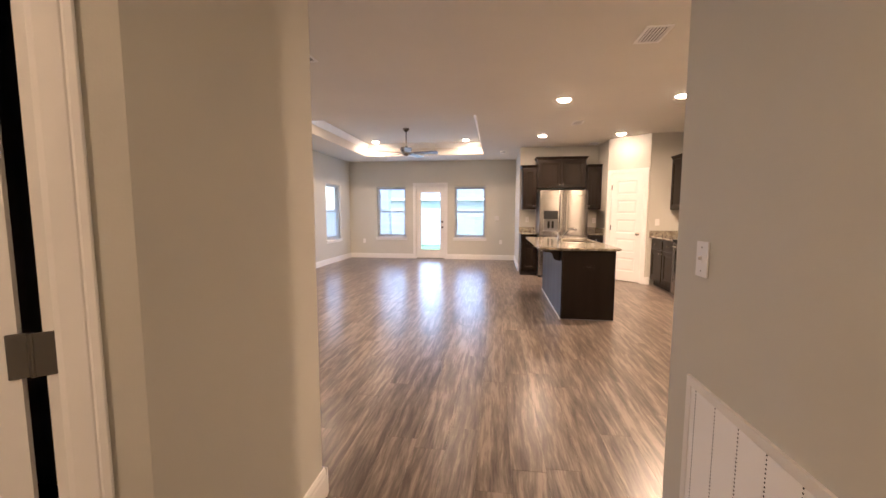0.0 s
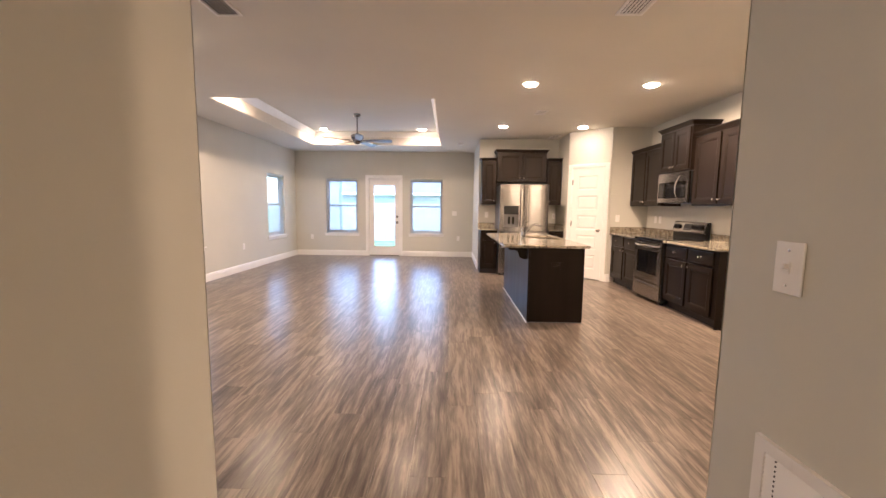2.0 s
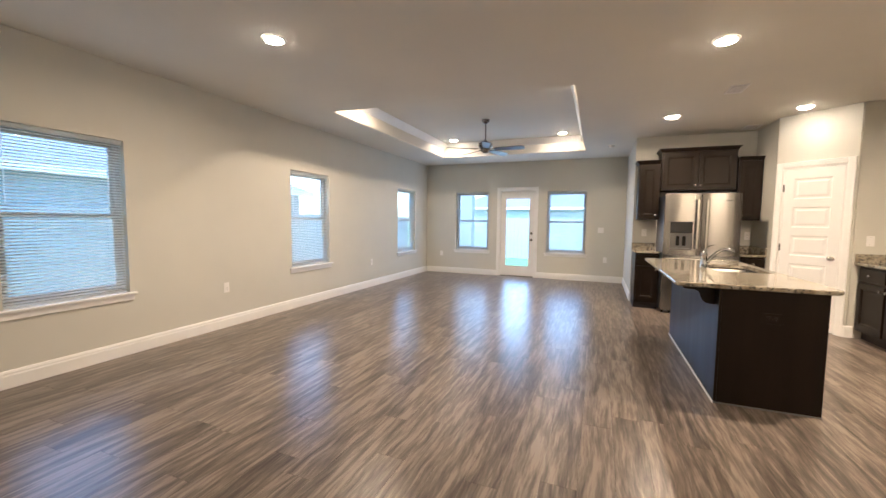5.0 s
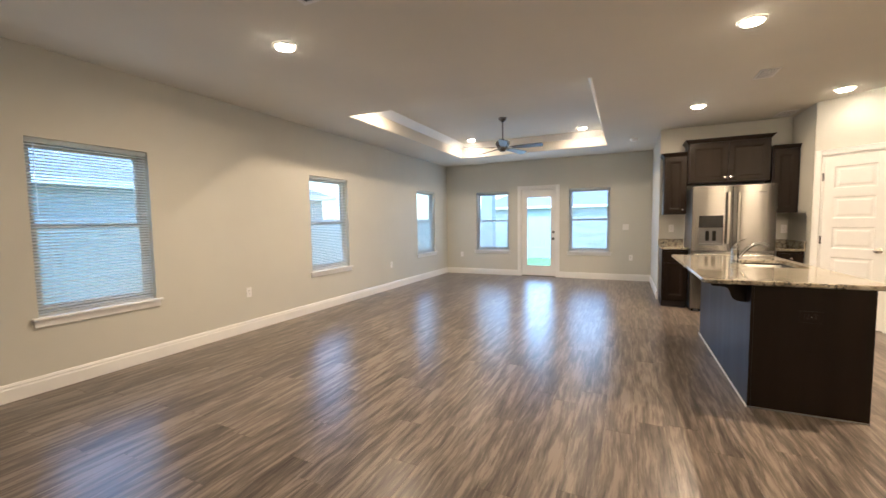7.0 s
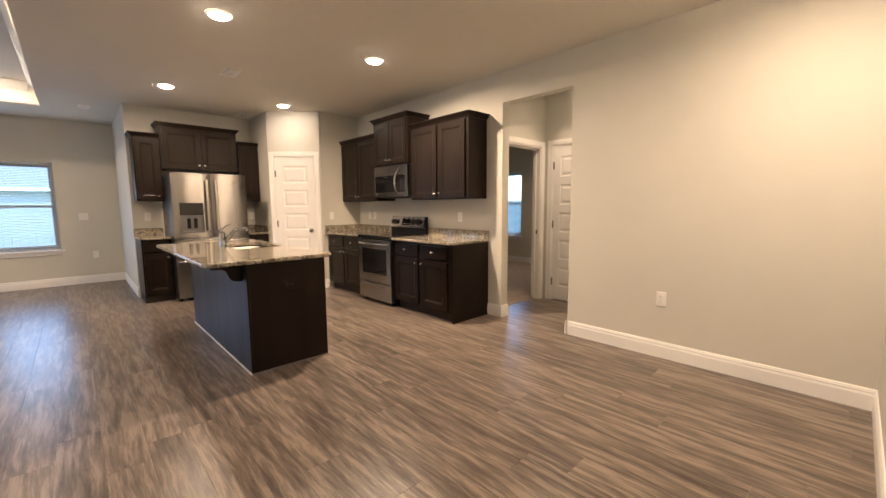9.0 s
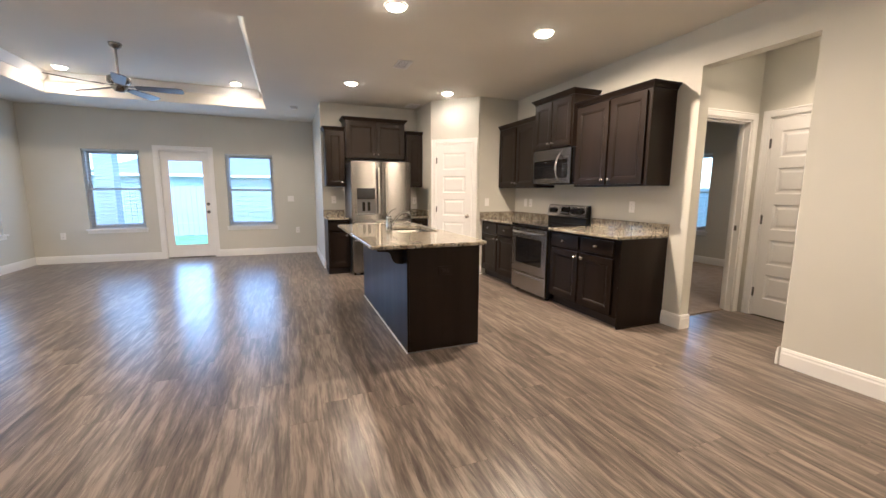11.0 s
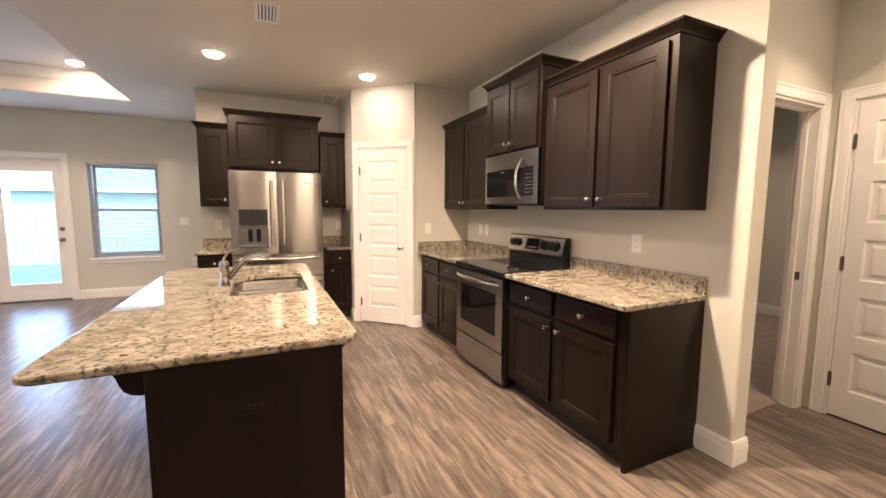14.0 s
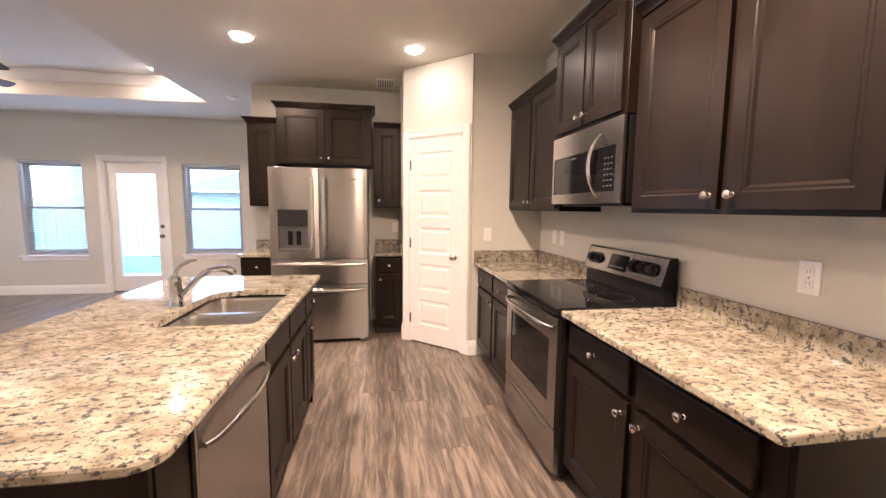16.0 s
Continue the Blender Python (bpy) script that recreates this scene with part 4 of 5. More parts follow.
part("kick_grille", boxed(0.02, fw - 0.02, 0.07, 0.10, 0.0005, 0.034), BLACK, fr)
for x in (0.05, fw - 0.09):
    part("foot", boxed(x, x + 0.06, 0.03, 0.069, 0.0005, 0.03, 0.004), DARKSTEEL, fr)

# range
rg = thing("kitchen_range", "stainless steel electric range with black glass top", "range", pose(3.045, RY1 - 0.001, 0, 0, 0, FACE_MX))
rw, rdp = RY1 - RY0 - 0.004, XR - 3.045 - 0.004
part("body", boxed(0, rw, 0.035, rdp - 0.02, 0.035, 0.868, 0.003), BLACK, rg, "black enamelled sides")
bm = box(bmesh.new(), -0.001, rw + 0.001, -0.012, rdp - 0.085, 0.8685, 0.905, 0.006)
ck = part("cooktop", bm, BLACKGLASS, rg, "glossy black ceramic cooktop")
for x, y, r in ((0.19, 0.17, 0.10), (0.56, 0.17, 0.085), (0.19, 0.42, 0.075), (0.56, 0.42, 0.10)):
    bm = bmesh.new()
    n = 36
    o = [bm.verts.new((x + r * math.cos(2 * math.pi * i / n), y + r * math.sin(2 * math.pi * i / n), 0.9055)) for i in range(n)]
    q = [bm.verts.new((x + (r - 0.002) * math.cos(2 * math.pi * i / n), y + (r - 0.002) * math.sin(2 * math.pi * i / n), 0.9055)) for i in range(n)]
    for i in range(n):
        bm.faces.new((o[i], o[(i + 1) % n], q[(i + 1) % n], q[i]))
    part("burner_ring", bm, DARKSTEEL, ck)
od = part("oven_door", pierced(bmesh.new(), 0.004, rw - 0.004, 0.285, 0.850, [(0.095, rw - 0.095, 0.395, 0.725)], lambda u, v, d: (u, 0.034 * d, v)), STEEL, rg)
part("oven_window", boxed(0.096, rw - 0.096, 0.004, 0.030, 0.396, 0.724, 0.002, 1), BLACKGLASS, od, "dark oven window")
bar_handle(od, (0.03, 0, 0.800), (rw - 0.03, 0, 0.800), (0, -0.058, 0), 0, 0.015, flush=True)
# vent slots are black bars on the door, coloured as shaded openings
bm = bmesh.new()
for i in range(12):
    box(bm, 0.06 + i * 0.054, 0.10 + i * 0.054, -0.0008, 0.001, 0.838, 0.843)
part("vent_slots", bm, SHADOWGAP, od)
dw = part("warming_drawer", boxed(0.004, rw - 0.004, 0, 0.034, 0.045, 0.277, 0.004), STEEL, rg)
# dark raised strip that gives the groove's shade by colour
part("finger_groove", boxed(0.10, rw - 0.10, -0.004, 0.001, 0.236, 0.252, 0.004), DARKSTEEL, dw)
bm = bmesh.new()
yb, yf = rdp - 0.02, rdp - 0.085
extrude_profile(bm, [(yb, 0.87), (yf, 0.906), (yf + 0.004, 0.985), (yf + 0.022, 0.99), (yb, 0.99)], 0.004, rw - 0.004, lambda u, v, s: (s, u, v))
part("backguard", bm, BLACK, rg, "black riser behind the cooktop")
bm = bmesh.new()
face = [(yb, 0.991), (yf - 0.018, 0.991), (yf - 0.022, 1.0), (yf + 0.020, 1.135), (yf + 0.028, 1.142), (yb, 1.142)]
extrude_profile(bm, face, 0.006, rw - 0.006, lambda u, v, s: (s, u, v))
cp = part("control_panel", bm, STEEL, rg)
for xx in (0.001, rw - 0.0055):
    part("end_cap", extrude_profile(bmesh.new(), face, xx, xx + 0.0045, lambda u, v, s: (s, u, v)), BLACK, rg)
tilt = math.degrees(math.atan2(0.042, 0.135))
fm = pose(0, yf - 0.022, 1.0, -tilt)
part("display", boxed(0.275, 0.445, -0.0035, -0.0003, 0.022, 0.118), BLACKGLASS, cp, "black digital display", at=fm)
for i in range(5):
    part("button", boxed(0.292 + i * 0.029, 0.312 + i * 0.029, -0.0055, -0.0037, 0.036, 0.048), GREYPRINT, cp, at=fm)
for x0, x1 in ((0.030, 0.200), (0.460, 0.712)):
    bm = bmesh.new()
    extrude_profile(bm, rounded(x0, x1, 0.036, 0.108, 0.034), -0.0032, -0.0004, lambda u, v, q: (u, q, v))
    part("dial_plate", bm, BLACKGLASS, cp, "black glass plate behind the dials", at=fm)
for x in (0.075, 0.155, 0.505, 0.585, 0.665):
    bm = lathe(bmesh.new(), [(0.030, 0.0005), (0.030, 0.006), (0.024, 0.010), (0.022, 0.026), (0.018, 0.030)], 18, pose(x, 0, 0.072, 90))
    box(bm, x - 0.004, x + 0.004, -0.034, -0.028, 0.054, 0.090, 0.001, 1)
    part("dial", bm, BLACK, cp, "black control dial", at=fm)
for x in (0.04, rw - 0.08):
    part("foot", boxed(x, x + 0.04, 0.06, 0.10, 0.0005, 0.034), BLACK, rg)

# microwave under the short cabinet
MX = 3.335
mw = thing("microwave", "stainless over-range microwave fixed below a cabinet", "microwave", pose(MX, RY1 - 0.002, 1.415, 0, 0, FACE_MX))
mww, mh = RY1 - RY0 - 0.006, 0.415
part("body", boxed(0, mww, 0.03, XR - MX - 0.002, 0.001, mh, 0.003), BLACK, mw, "black metal case")
md = part("door", pierced(bmesh.new(), 0, mww, 0, mh, [(0.022, mww - 0.055, 0.060, 0.285)], lambda u, v, d: (u, 0.0295 * d, v)), STEEL, mw)
part("window", boxed(0.023, mww - 0.225, 0.003, 0.028, 0.061, 0.284, 0.002, 1), BLACKGLASS, md, "dark glass window")
pn = part("control_panel", boxed(mww - 0.224, mww - 0.056, 0.002, 0.028, 0.061, 0.284, 0.002, 1), BLACKGLASS, mw, "black key panel")
for r in range(6):
    for c in range(3):
        part("button", boxed(mww - 0.155 + c * 0.03, mww - 0.142 + c * 0.03, 0.0008, 0.0018, 0.085 + r * 0.028, 0.090 + r * 0.028), GREYPRINT, pn)
hx = mww - 0.197
bm = bmesh.new()
n = 18
rows = []
for i in range(n + 1):
    bow, z = 0.062 * math.sin(math.pi * i / n) ** 0.75, 0.030 + 0.325 * i / n
    half = 0.013 + 0.004 * math.sin(math.pi * i / n)
    rows.append([bm.verts.new(p) for p in ((hx - half, -0.002 - bow, z), (hx - half * 0.6, -0.007 - bow, z), (hx + half * 0.6, -0.007 - bow, z),
                                           (hx + half, -0.002 - bow, z), (hx + half * 0.6, 0.001 - bow, z), (hx - half * 0.6, 0.001 - bow, z))])
for a, b in zip(rows, rows[1:]):
    for i in range(6):
        bm.faces.new((a[i], a[(i + 1) % 6], b[(i + 1) % 6], b[i]))
bm.faces.new(rows[0])
bm.faces.new(rows[-1])
part("handle", bm, HANDLE, md, "bowed flat steel strap handle", smooth=True)
part("vent_plate", boxed(0.06, mww - 0.06, 0.05, 0.30, -0.014, 0.0005, 0.002, 1), BLACK, mw)
part("badge", boxed(0.24, 0.30, 0.0012, 0.0028, 0.262, 0.268), GREYPRINT, md)

# island
IX0, IX1, IY0, IY1 = 1.09, 1.72, 5.256, 7.19
isl = thing("kitchen_island", "dark espresso island panels with scrolled corbel", "kitchen island", pose(0, 0, 0))
part("back_panel", boxed(IX0, IX0 + 0.018, IY0, IY1, 0.0005, TOP0 - 0.0005, 0.0015, 1), ESPRESSO, isl)
part("end_panel", boxed(IX0 + 0.0185, IX1, IY0, IY0 + 0.018, 0.0005, TOP0 - 0.0005, 0.0015, 1), ESPRESSO, isl)
part("end_panel", boxed(IX0 + 0.0185, IX1, IY1 - 0.018, IY1, 0.0005, TOP0 - 0.0005, 0.0015, 1), ESPRESSO, isl)
part("corner_filler", boxed(IX1 - 0.02, IX1 + 0.004, IY0 + 0.0185, 5.418, 0.10, TOP0 - 0.001, 0.0015, 1), ESPRESSO, isl)
part("inner_wall", boxed(IX0 + 0.019, IX1 - 0.03, IY0 + 0.019, 5.415, 0.0005, TOP0 - 0.001), TOEDARK, isl)
part("shoe_trim", boxed(IX0 - 0.010, IX0 - 0.0005, IY0 - 0.010, IY1, 0.0005, 0.014, 0.003), PLATE, isl, "thin pale shoe strip")
part("shoe_trim", boxed(IX0, IX1, IY0 - 0.010, IY0 - 0.0005, 0.0005, 0.011, 0.003), DARKSTEEL, isl, "thin grey shoe strip")
for yc in (5.40, 7.02):
    out = [(0, 0.862), (-0.215, 0.862), (-0.215, 0.834), (-0.200, 0.827), (-0.135, 0.823), (-0.112, 0.813), (-0.100, 0.792), (-0.093, 0.766),
           (-0.080, 0.742), (-0.060, 0.728), (-0.035, 0.722), (0, 0.721)]
    bm = extrude_profile(bmesh.new(), out, yc - 0.04, yc + 0.04, lambda u, v, s: (IX0 - 0.0005 + u, s, v))
    part("corbel", bm, ESPRESSO, isl, "scrolled dark wood corbel")
part("corbel_plate", boxed(IX0 - 0.24, IX0 - 0.001, 5.50, 6.92, TOP0 - 0.022, TOP0 - 0.001), ESPRESSO, isl)

dwm = thing("dishwasher", "stainless steel dishwasher built into the island", "dishwasher", pose(IX1, 5.42, 0, 0, 0, FACE_PX))
part("tub", boxed(0.003, 0.600, 0.022, 0.575, 0.10, 0.855), BLACK, dwm)
dd = part("door", boxed(0.004, 0.600, -0.022, 0.021, 0.115, 0.845, 0.006), STEEL, dwm)
bar_handle(dd, (0.03, -0.022, 0.765), (0.574, -0.022, 0.765), (0, -0.050, 0), 0, 0.011, flush=True)
part("toe_kick", boxed(0.004, 0.600, 0.05, 0.09, 0.0005, 0.0995), BLACK, dwm)

base_cabinet(pose(IX1, 6.024, 0, 0, 0, FACE_PX), 0.87, IX1 - IX0 - 0.020, [(0.02, 0.425, "rt"), (0.445, 0.85, "lt")],
             "dark espresso sink cabinet in the island", "island cabinets", knob_drawer=False, top=0.655)
base_cabinet(pose(IX1, 6.895, 0, 0, 0, FACE_PX), 0.275, IX1 - IX0 - 0.020, [(0.012, 0.263, "lt")], "narrow dark espresso island cabinet with drawer", "island cabinets")

SINK = (1.275, 1.69, 6.09, 6.79)
hole = rounded(*SINK, [0.05, 0.05, 0.05, 0.16])
island_top = worktop(rounded(0.80, 1.775, 5.185, 7.30, [0.05, 0.065, 0.03, 0.03]), hole, TOP0, TOP1, 0.008)
single("island_worktop", island_top, GRANITE, "large cream granite island worktop with sink cutout", "worktop", g)


def bowl(bm, x0, x1, y0, y1, ztop, depth, r):
    rows = []
    for d, z, rr in ((0.0, 0, r), (0.004, -0.02, r), (0.012, -depth + 0.045, r), (0.024, -depth + 0.014, r), (0.055, -depth, r * 0.7)):
        rows.append([bm.verts.new((x, y, ztop + z)) for x, y in rounded(x0 + d, x1 - d, y0 + d, y1 - d, rr if not isinstance(rr, list) else rr)])
    k = len(rows[0])
    for a, b in zip(rows, rows[1:]):
        for i in range(k):
            bm.faces.new((a[i], a[(i + 1) % k], b[(i + 1) % k], b[i]))
    bm.faces.new(rows[-1])


sk = thing("sink", "stainless double-bowl sink set under the island worktop", "sink", pose(0, 0, 0))
for y0, y1 in ((6.102, 6.420), (6.450, 6.778)):
    bm = bmesh.new()
    bowl(bm, SINK[0] + 0.006, SINK[1] - 0.008, y0, y1, TOP0 - 0.012, 0.185, 0.05)
    bw = part("bowl", bm, STEELH, sk, smooth=True)
    bm = lathe(bmesh.new(), [(0.042, 0), (0.042, 0.003), (0.034, 0.004), (0.030, 0.0015), (0.008, 0.0015)], 20, pose((SINK[0] + SINK[1]) / 2, (y0 + y1) / 2, TOP0 - 0.1968))
    part("drain", bm, DARKSTEEL, bw)
bm = bmesh.new()
pierced(bm, SINK[0] - 0.015, SINK[1] + 0.012, 6.078, 6.80, [(SINK[0] + 0.007, SINK[1] - 0.009, 6.103, 6.419), (SINK[0] + 0.007, SINK[1] - 0.009, 6.451, 6.777)],
        lambda u, v, d: (u, v, TOP0 - 0.0105 - 0.003 * d))
part("rim", bm, STEELH, sk)

fc = thing("faucet", "polished chrome single-lever kitchen faucet", "faucet", pose(1.235, 6.43, TOP1, 0, 0, 8))
bm = lathe(bmesh.new(), [(0.034, 0.0005), (0.034, 0.006), (0.031, 0.010), (0.029, 0.06), (0.027, 0.12), (0.029, 0.128), (0.026, 0.145), (0.014, 0.155)], 20)
part("body", bm, CHROME, fc, smooth=True)
sp = [(0.010, 0, 0.035), (0.035, 0, 0.062), (0.070, 0, 0.105), (0.105, 0, 0.145), (0.145, 0, 0.172), (0.185, 0, 0.181), (0.220, 0, 0.175), (0.245, 0, 0.160), (0.252, 0, 0.150)]
part("spout", tube(bmesh.new(), sp, [0.018, 0.017, 0.0155, 0.0145, 0.0145, 0.016, 0.019, 0.0195, 0.016], 14), CHROME, fc, smooth=True)
lv = [(0, 0, 0.150), (0.002, 0, 0.168), (0.022, 0.004, 0.195), (0.052, 0.008, 0.212), (0.090, 0.012, 0.222)]
part("lever", tube(bmesh.new(), lv, [0.010, 0.009, 0.0075, 0.0065, 0.005], 10), CHROME, fc, smooth=True)


# ---- ceiling fittings ----
def downlight(x, y, z, lens=None):
    d = thing("downlight", "round white recessed ceiling light, switched on, some added as fill", "ceiling light", pose(x, y, z), group="recessed downlights")
    bm = bmesh.new()
    prof = [(0.092, -0.0005), (0.092, -0.005), (0.086, -0.009), (0.074, -0.010), (0.070, -0.007)]
    n = 32
    rows = [[bm.verts.new((r * math.cos(2 * math.pi * i / n), r * math.sin(2 * math.pi * i / n), h)) for i in range(n)] for r, h in prof]
    for a, b in zip(rows, rows[1:]):
        for i in range(n):
            bm.faces.new((a[i], a[(i + 1) % n], b[(i + 1) % n], b[i]))
    part("trim_ring", bm, PLATE, d, smooth=True)
    part("lens", lathe(bmesh.new(), [(0.0695, -0.004), (0.0685, -0.013), (0.060, -0.019), (0.040, -0.0225), (0.006, -0.024)], 32), lens or LENS, d, "glowing warm white lens", smooth=True)
    return d


for lights, z in ((ROOM_LIGHTS, C), (TRAY_LIGHTS, TRAY_Z)):
    for x, y, watts in lights:
        downlight(x, y, z)
        lamp(x, y, z - 0.027, watts)
# the added fill lights get the same fitting
for x, y, watts, spread in (HALL_FILL, LOBBY_FILL, BEDROOM_FILL):
    downlight(x, y, C, DIMLENS)
    lamp(x, y, C - 0.027, watts, spread)


def vent(x0, x1, y0, y1, z, name="ceiling_vent", label="white louvred ceiling air vent", split=True):
    v = thing(name, label, "vent", pose((x0 + x1) / 2, (y0 + y1) / 2, z), group="ceiling vents")
    w, d = (x1 - x0) / 2, (y1 - y0) / 2
    part("frame", pierced(bmesh.new(), -w, w, -d, d, [(-w + 0.022, w - 0.022, -d + 0.022, d - 0.022)], lambda a, b, k: (a, b, -0.009 + 0.0085 * k)), PLATE, v)
    # flat plate, coloured as the shaded duct behind the slats
    part("backing", boxed(-w + 0.0225, w - 0.0225, -d + 0.0225, d - 0.0225, -0.0018, -0.0006), VENTGREY, v)
    n = max(5, round((x1 - x0 - 0.044) / 0.027))
    me = finish(boxed(-0.0070, 0.0070, -d + 0.0225, d - 0.0225, -0.0006, 0.0006), "slat", PLATE)
    for i in range(n):
        s = new("slat", me)
        s.parent = v
        s.matrix_local = pose(-w + 0.036 + i * (2 * w - 0.072) / (n - 1), 0, -0.0090, 0, 30, 0)
    return v


vent(1.40, 1.60, 3.64, 3.95, C)
vent(-1.60, -1.40, 3.67, 3.98, C)
vent(1.46, 1.62, 6.77, 7.06, C)
vent(2.17, 2.37, 8.76, 9.08, C)
sd = thing("smoke_detector", "small round white smoke detector on the ceiling", "smoke detector", pose(0.41, 9.80, C))
part("base", lathe(bmesh.new(), [(0.066, -0.0005), (0.066, -0.012), (0.060, -0.016)], 24), PLATE, sd)
part("cover", lathe(bmesh.new(), [(0.056, -0.0165), (0.054, -0.030), (0.040, -0.038), (0.012, -0.040)], 24), PLATE, sd, smooth=True)

# ceiling fan
FANMETAL = plain("dark_brushed_nickel", (0.26, 0.245, 0.225), 0.22, metal=1.0, vary=0.05, bump=0.02)
fan = thing("ceiling_fan", "brushed nickel ceiling fan with five dark blades", "ceiling fan", pose(-1.59, 8.42, TRAY_Z))
part("canopy", lathe(bmesh.new(), [(0.068, -0.0005), (0.068, -0.015), (0.058, -0.04), (0.030, -0.062), (0.018, -0.068)], 24), FANMETAL, fan, smooth=True)
part("rod", tube(bmesh.new(), [(0, 0, -0.06), (0, 0, -0.37)], 0.0125, 12), FANMETAL, fan, smooth=True)
part("motor", lathe(bmesh.new(), [(0.030, -0.350), (0.034, -0.375), (0.10, -0.383), (0.118, -0.395), (0.120, -0.445), (0.108, -0.462), (0.085, -0.470)], 28), FANMETAL, fan, smooth=True)
part("hub", lathe(bmesh.new(), [(0.082, -0.4705), (0.086, -0.492), (0.070, -0.53), (0.045, -0.555), (0.012, -0.562)], 24), FANMETAL, fan, smooth=True)
bo = [(0.16, -0.045), (0.24, -0.056), (0.45, -0.066), (0.63, -0.068), (0.655, -0.060), (0.665, -0.04), (0.667, 0.0), (0.665, 0.04), (0.655, 0.060), (0.63, 0.068),
      (0.45, 0.066), (0.24, 0.056), (0.16, 0.045)]
for i in range(5):
    fmat = pose(0, 0, -0.498, 0, 0, -1 + 72 * i) @ pose(0, 0, 0, -13, 0, 0)
    bl = part("blade", extrude_profile(bmesh.new(), bo, -0.004, 0.004, lambda u, v, s: (u, v, s)), BLADE, fan, at=fmat)
    bm = box(bmesh.new(), 0.072, 0.25, -0.018, 0.018, 0.0045, 0.011, 0.003)
    part("blade_arm", bm, FANMETAL, bl)


# ---- plates, grille ----
def wall_plate(m, kind="outlet", mat=PLATE, label=None):
    names = {"outlet": ("wall_outlet", "white duplex wall outlet", "outlet"), "switch": ("light_switch", "white toggle light switch on the wall", "switch"),
             "rocker": ("light_switch", "white double rocker light switch", "switch"), "dark": ("wall_outlet", "dark brown outlet on the island end", "outlet")}
    nm, lab, cat = names[kind]
    p = thing(nm, label or lab, cat, m, group="wall plates")
    w = 0.06 if kind == "rocker" else 0.037
    part("plate", boxed(-w, w, -0.006, -0.0005, -0.060, 0.060, 0.002), mat, p)
    if kind == "switch":
        part("toggle_slot", boxed(-0.006, 0.006, -0.0075, -0.0062, -0.013, 0.013), PLATE, p)
        part("toggle", boxed(-0.004, 0.004, -0.018, -0.0077, -0.002, 0.010, 0.0015, 1), PLATE, p)
        zs = (-0.04, 0.04)
    elif kind == "rocker":
        for x in (-0.028, 0.028):
            part("rocker", boxed(x - 0.018, x + 0.018, -0.010, -0.0062, -0.034, 0.034, 0.002), PLATE, p)
        zs = ()
    else:
        for z in (-0.021, 0.021):
            s = part("socket", boxed(-0.017, 0.017, -0.0085, -0.0062, z - 0.014, z + 0.014, 0.002), mat, p)
            for x in (-0.006, 0.006):
                part("slot", boxed(x - 0.001, x + 0.001, -0.0092, -0.0087, z - 0.004, z + 0.006), HINGE, s)
        zs = (0,)
    for z in zs:
        part("screw", lathe(bmesh.new(), [(0.003, 0), (0.003, 0.0008), (0.001, 0.0012)], 8, pose(0, -0.0062, z, 90)), NICKEL, p)
    return p


wall_plate(pose(XL, 5.28, 0.485, 0, 0, FACE_PX))
wall_plate(pose(XL, 8.54, 0.485, 0, 0, FACE_PX))
wall_plate(pose(-3.50, YF, 0.49), label="white duplex outlet low on the wall")
wall_plate(pose(0.41, YF, 0.495), label="white duplex outlet low on the wall")
wall_plate(pose(0.30, YF, 1.155), "rocker")
wall_plate(pose(XR, 3.22, 0.50, 0, 0, FACE_MX))
wall_plate(pose(XR, 5.555, 1.148, 0, 0, FACE_MX), label="white duplex outlet above the granite worktop")
wall_plate(pose(XR, 7.46, 1.145, 0, 0, FACE_MX), label="white duplex outlet above the corner worktop")
wall_plate(pose(XR, 7.60, 1.145, 0, 0, FACE_MX), "switch")
wall_plate(pose(3.18, 7.91, 1.148), "switch", label="white toggle switch beside the pantry door")
wall_plate(pose(2.39, 9.225, 1.148), label="white duplex outlet in the refrigerator alcove")
wall_plate(pose(0.965, 9.225, 1.165), label="white duplex outlet in the refrigerator alcove")
wall_plate(pose(HALL_R, 1.765, 1.172, 0, 0, FACE_MX), "switch", label="white toggle light switch on the hall wall")
wall_plate(pose(1.41, IY0, 0.665, 0, 90, 0), "dark", ESPRESSO)

GW, GH = 0.76, 0.60
gr = thing("return_grille", "large white return air grille low on the hall wall", "vent", pose(HALL_R, 1.80, 0.155, 0, 0, FACE_MX))
part("frame", pierced(bmesh.new(), 0, GW, 0, GH, [(0.03, GW - 0.03, 0.03, GH - 0.03)], lambda u, v, d: (u, -0.012 + 0.0115 * d, v)), PLATE, gr)
# black sheet in place of the dark hollow behind the louvres
part("backing", boxed(0.031, GW - 0.031, -0.0025, -0.0008, 0.031, GH - 0.031), SHADOWGAP, gr)
cols = [0.03, 0.055, 0.173, 0.292, 0.410, 0.529, 0.647, GW - 0.03]
nl = 44
# raised black dashes drawn for the shade in the slots
for i, x in enumerate(cols[1:-1]):
    bm = bmesh.new()
    for k in range(nl):
        z = 0.037 + k * (GH - 0.074) / (nl - 1)
        box(bm, x + 0.0045, x + 0.0080, -0.0092, -0.0078, z - 0.0022, z + 0.0022)
    part("slot_strip", bm, SHADOWGAP, gr)
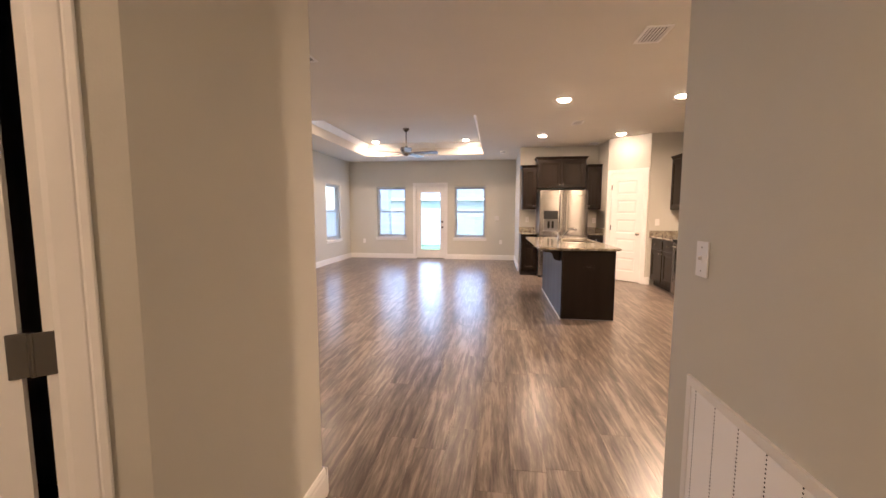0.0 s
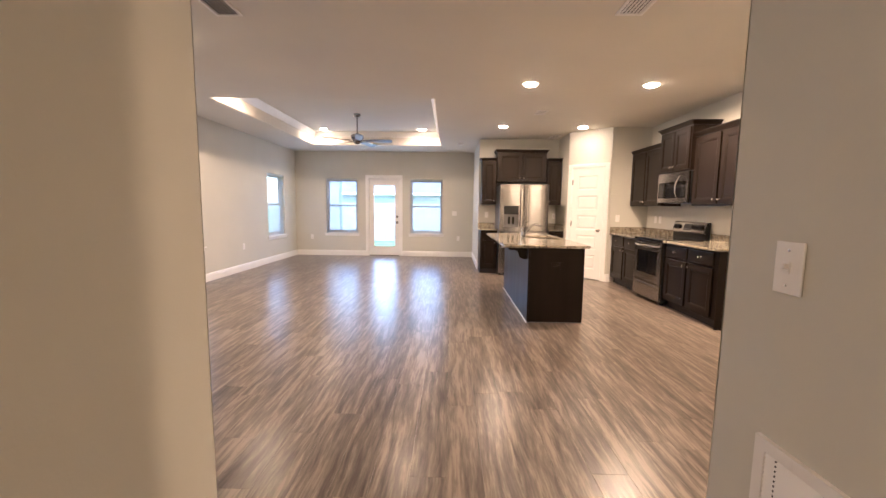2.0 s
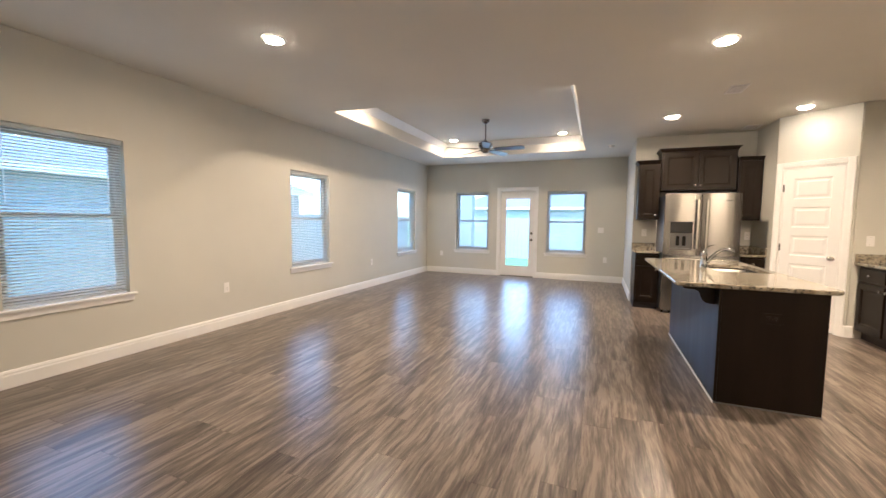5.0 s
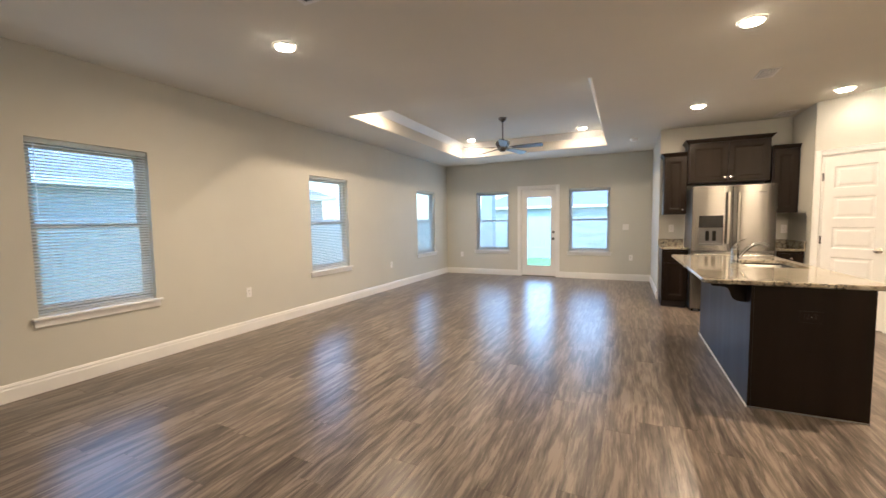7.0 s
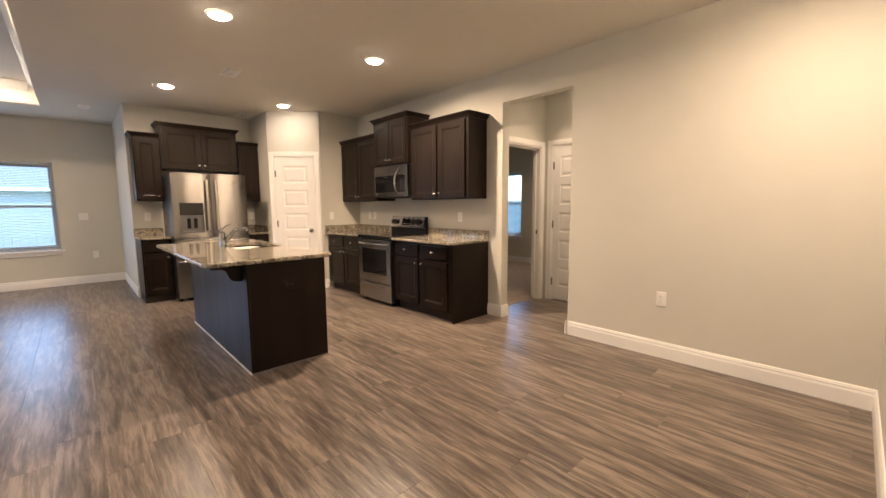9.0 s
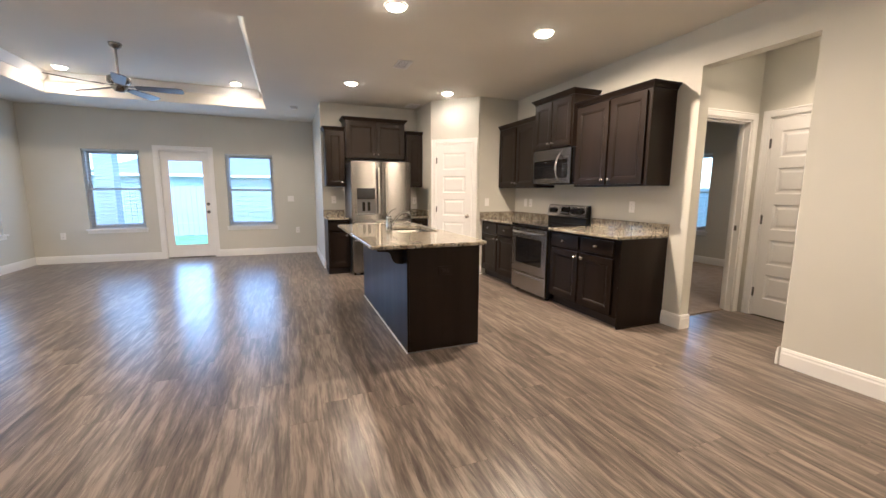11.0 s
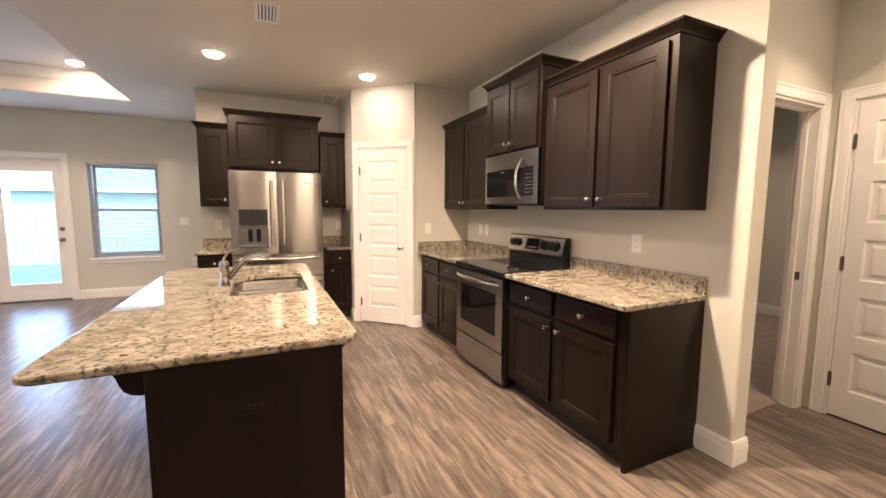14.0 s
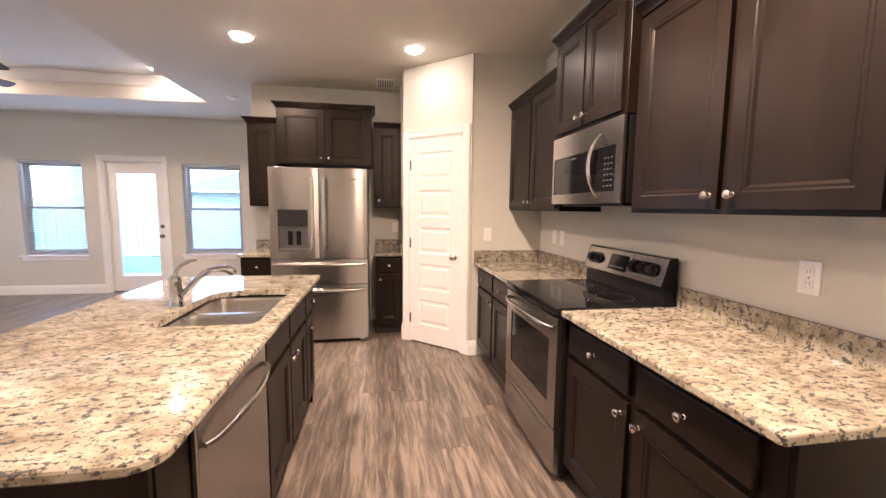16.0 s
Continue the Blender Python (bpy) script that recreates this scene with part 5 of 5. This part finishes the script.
for i, (a, b) in enumerate(zip(cols, cols[1:])):
    me = finish(boxed(0, b - a - 0.0004, -0.007, 0.007, -0.0006, 0.0006), "louvre", PLATE)
    for k in range(nl):
        o = new("louvre", me)
        o.parent = gr
        o.matrix_local = pose(a + 0.0002, -0.0072, 0.037 + k * (GH - 0.074) / (nl - 1), 62)

# ---- plank floor ----
PW, PL = 0.18, 1.22


def plank_mesh(bm, x0, x1, y0, y1):
    c, top = 0.0005, 0.0
    ring0 = [(x0, y0, -0.006), (x1, y0, -0.006), (x1, y1, -0.006), (x0, y1, -0.006)]
    ring1 = [(p[0], p[1], top - c) for p in ring0]
    ring2 = [(x0 + c, y0 + c, top), (x1 - c, y0 + c, top), (x1 - c, y1 - c, top), (x0 + c, y1 - c, top)]
    rows = [[bm.verts.new(p) for p in r] for r in (ring0, ring1, ring2)]
    for a, b in zip(rows, rows[1:]):
        for i in range(4):
            bm.faces.new((a[i], a[(i + 1) % 4], b[(i + 1) % 4], b[i]))
    bm.faces.new(rows[2])


floor = thing("floor", "grey-brown wood-look vinyl plank floor", "floor", pose(0, 0, 0), kind="structure")
bm = bmesh.new()
plank_mesh(bm, 0.0003, PW - 0.0003, 0.0003, PL - 0.0003)
plank_me = finish(bm, "plank", PLANK)
rest = bmesh.new()
rng = random.Random(7)
x = XL - 0.02
count = 0
while x < 4.87:
    y = -1.2 - rng.random() * PL
    hi = YF + 0.06 if x < XR else 5.164
    while y < hi:
        a, b = max(y, -1.2), min(y + PL, hi)
        if not HALL_L - 0.1 < x + PW / 2 < HALL_R + 0.1 and a < YB - 0.05 < b:
            a = YB - 0.05
        inside = 1.95 < a and b < 8.2 and b - a > PL - 1e-6 and x < 3.7
        if inside and count < 298:
            o = new("plank", plank_me)
            o.parent = floor
            o.location = (x, a, 0)
            count += 1
        elif b - a > 0.02 and not any(q[0] < x + PW / 2 < q[1] and q[2] < (a + b) / 2 < q[3] for q in OUTSIDE):
            plank_mesh(rest, x + 0.0003, x + PW - 0.0003, a + 0.0003, b - 0.0003)
        y += PL
    x += PW
far = part("far_planks", rest, PLANKS, floor)
tagged(far, "grey-brown vinyl planks further from the path", "", "", "stuff")
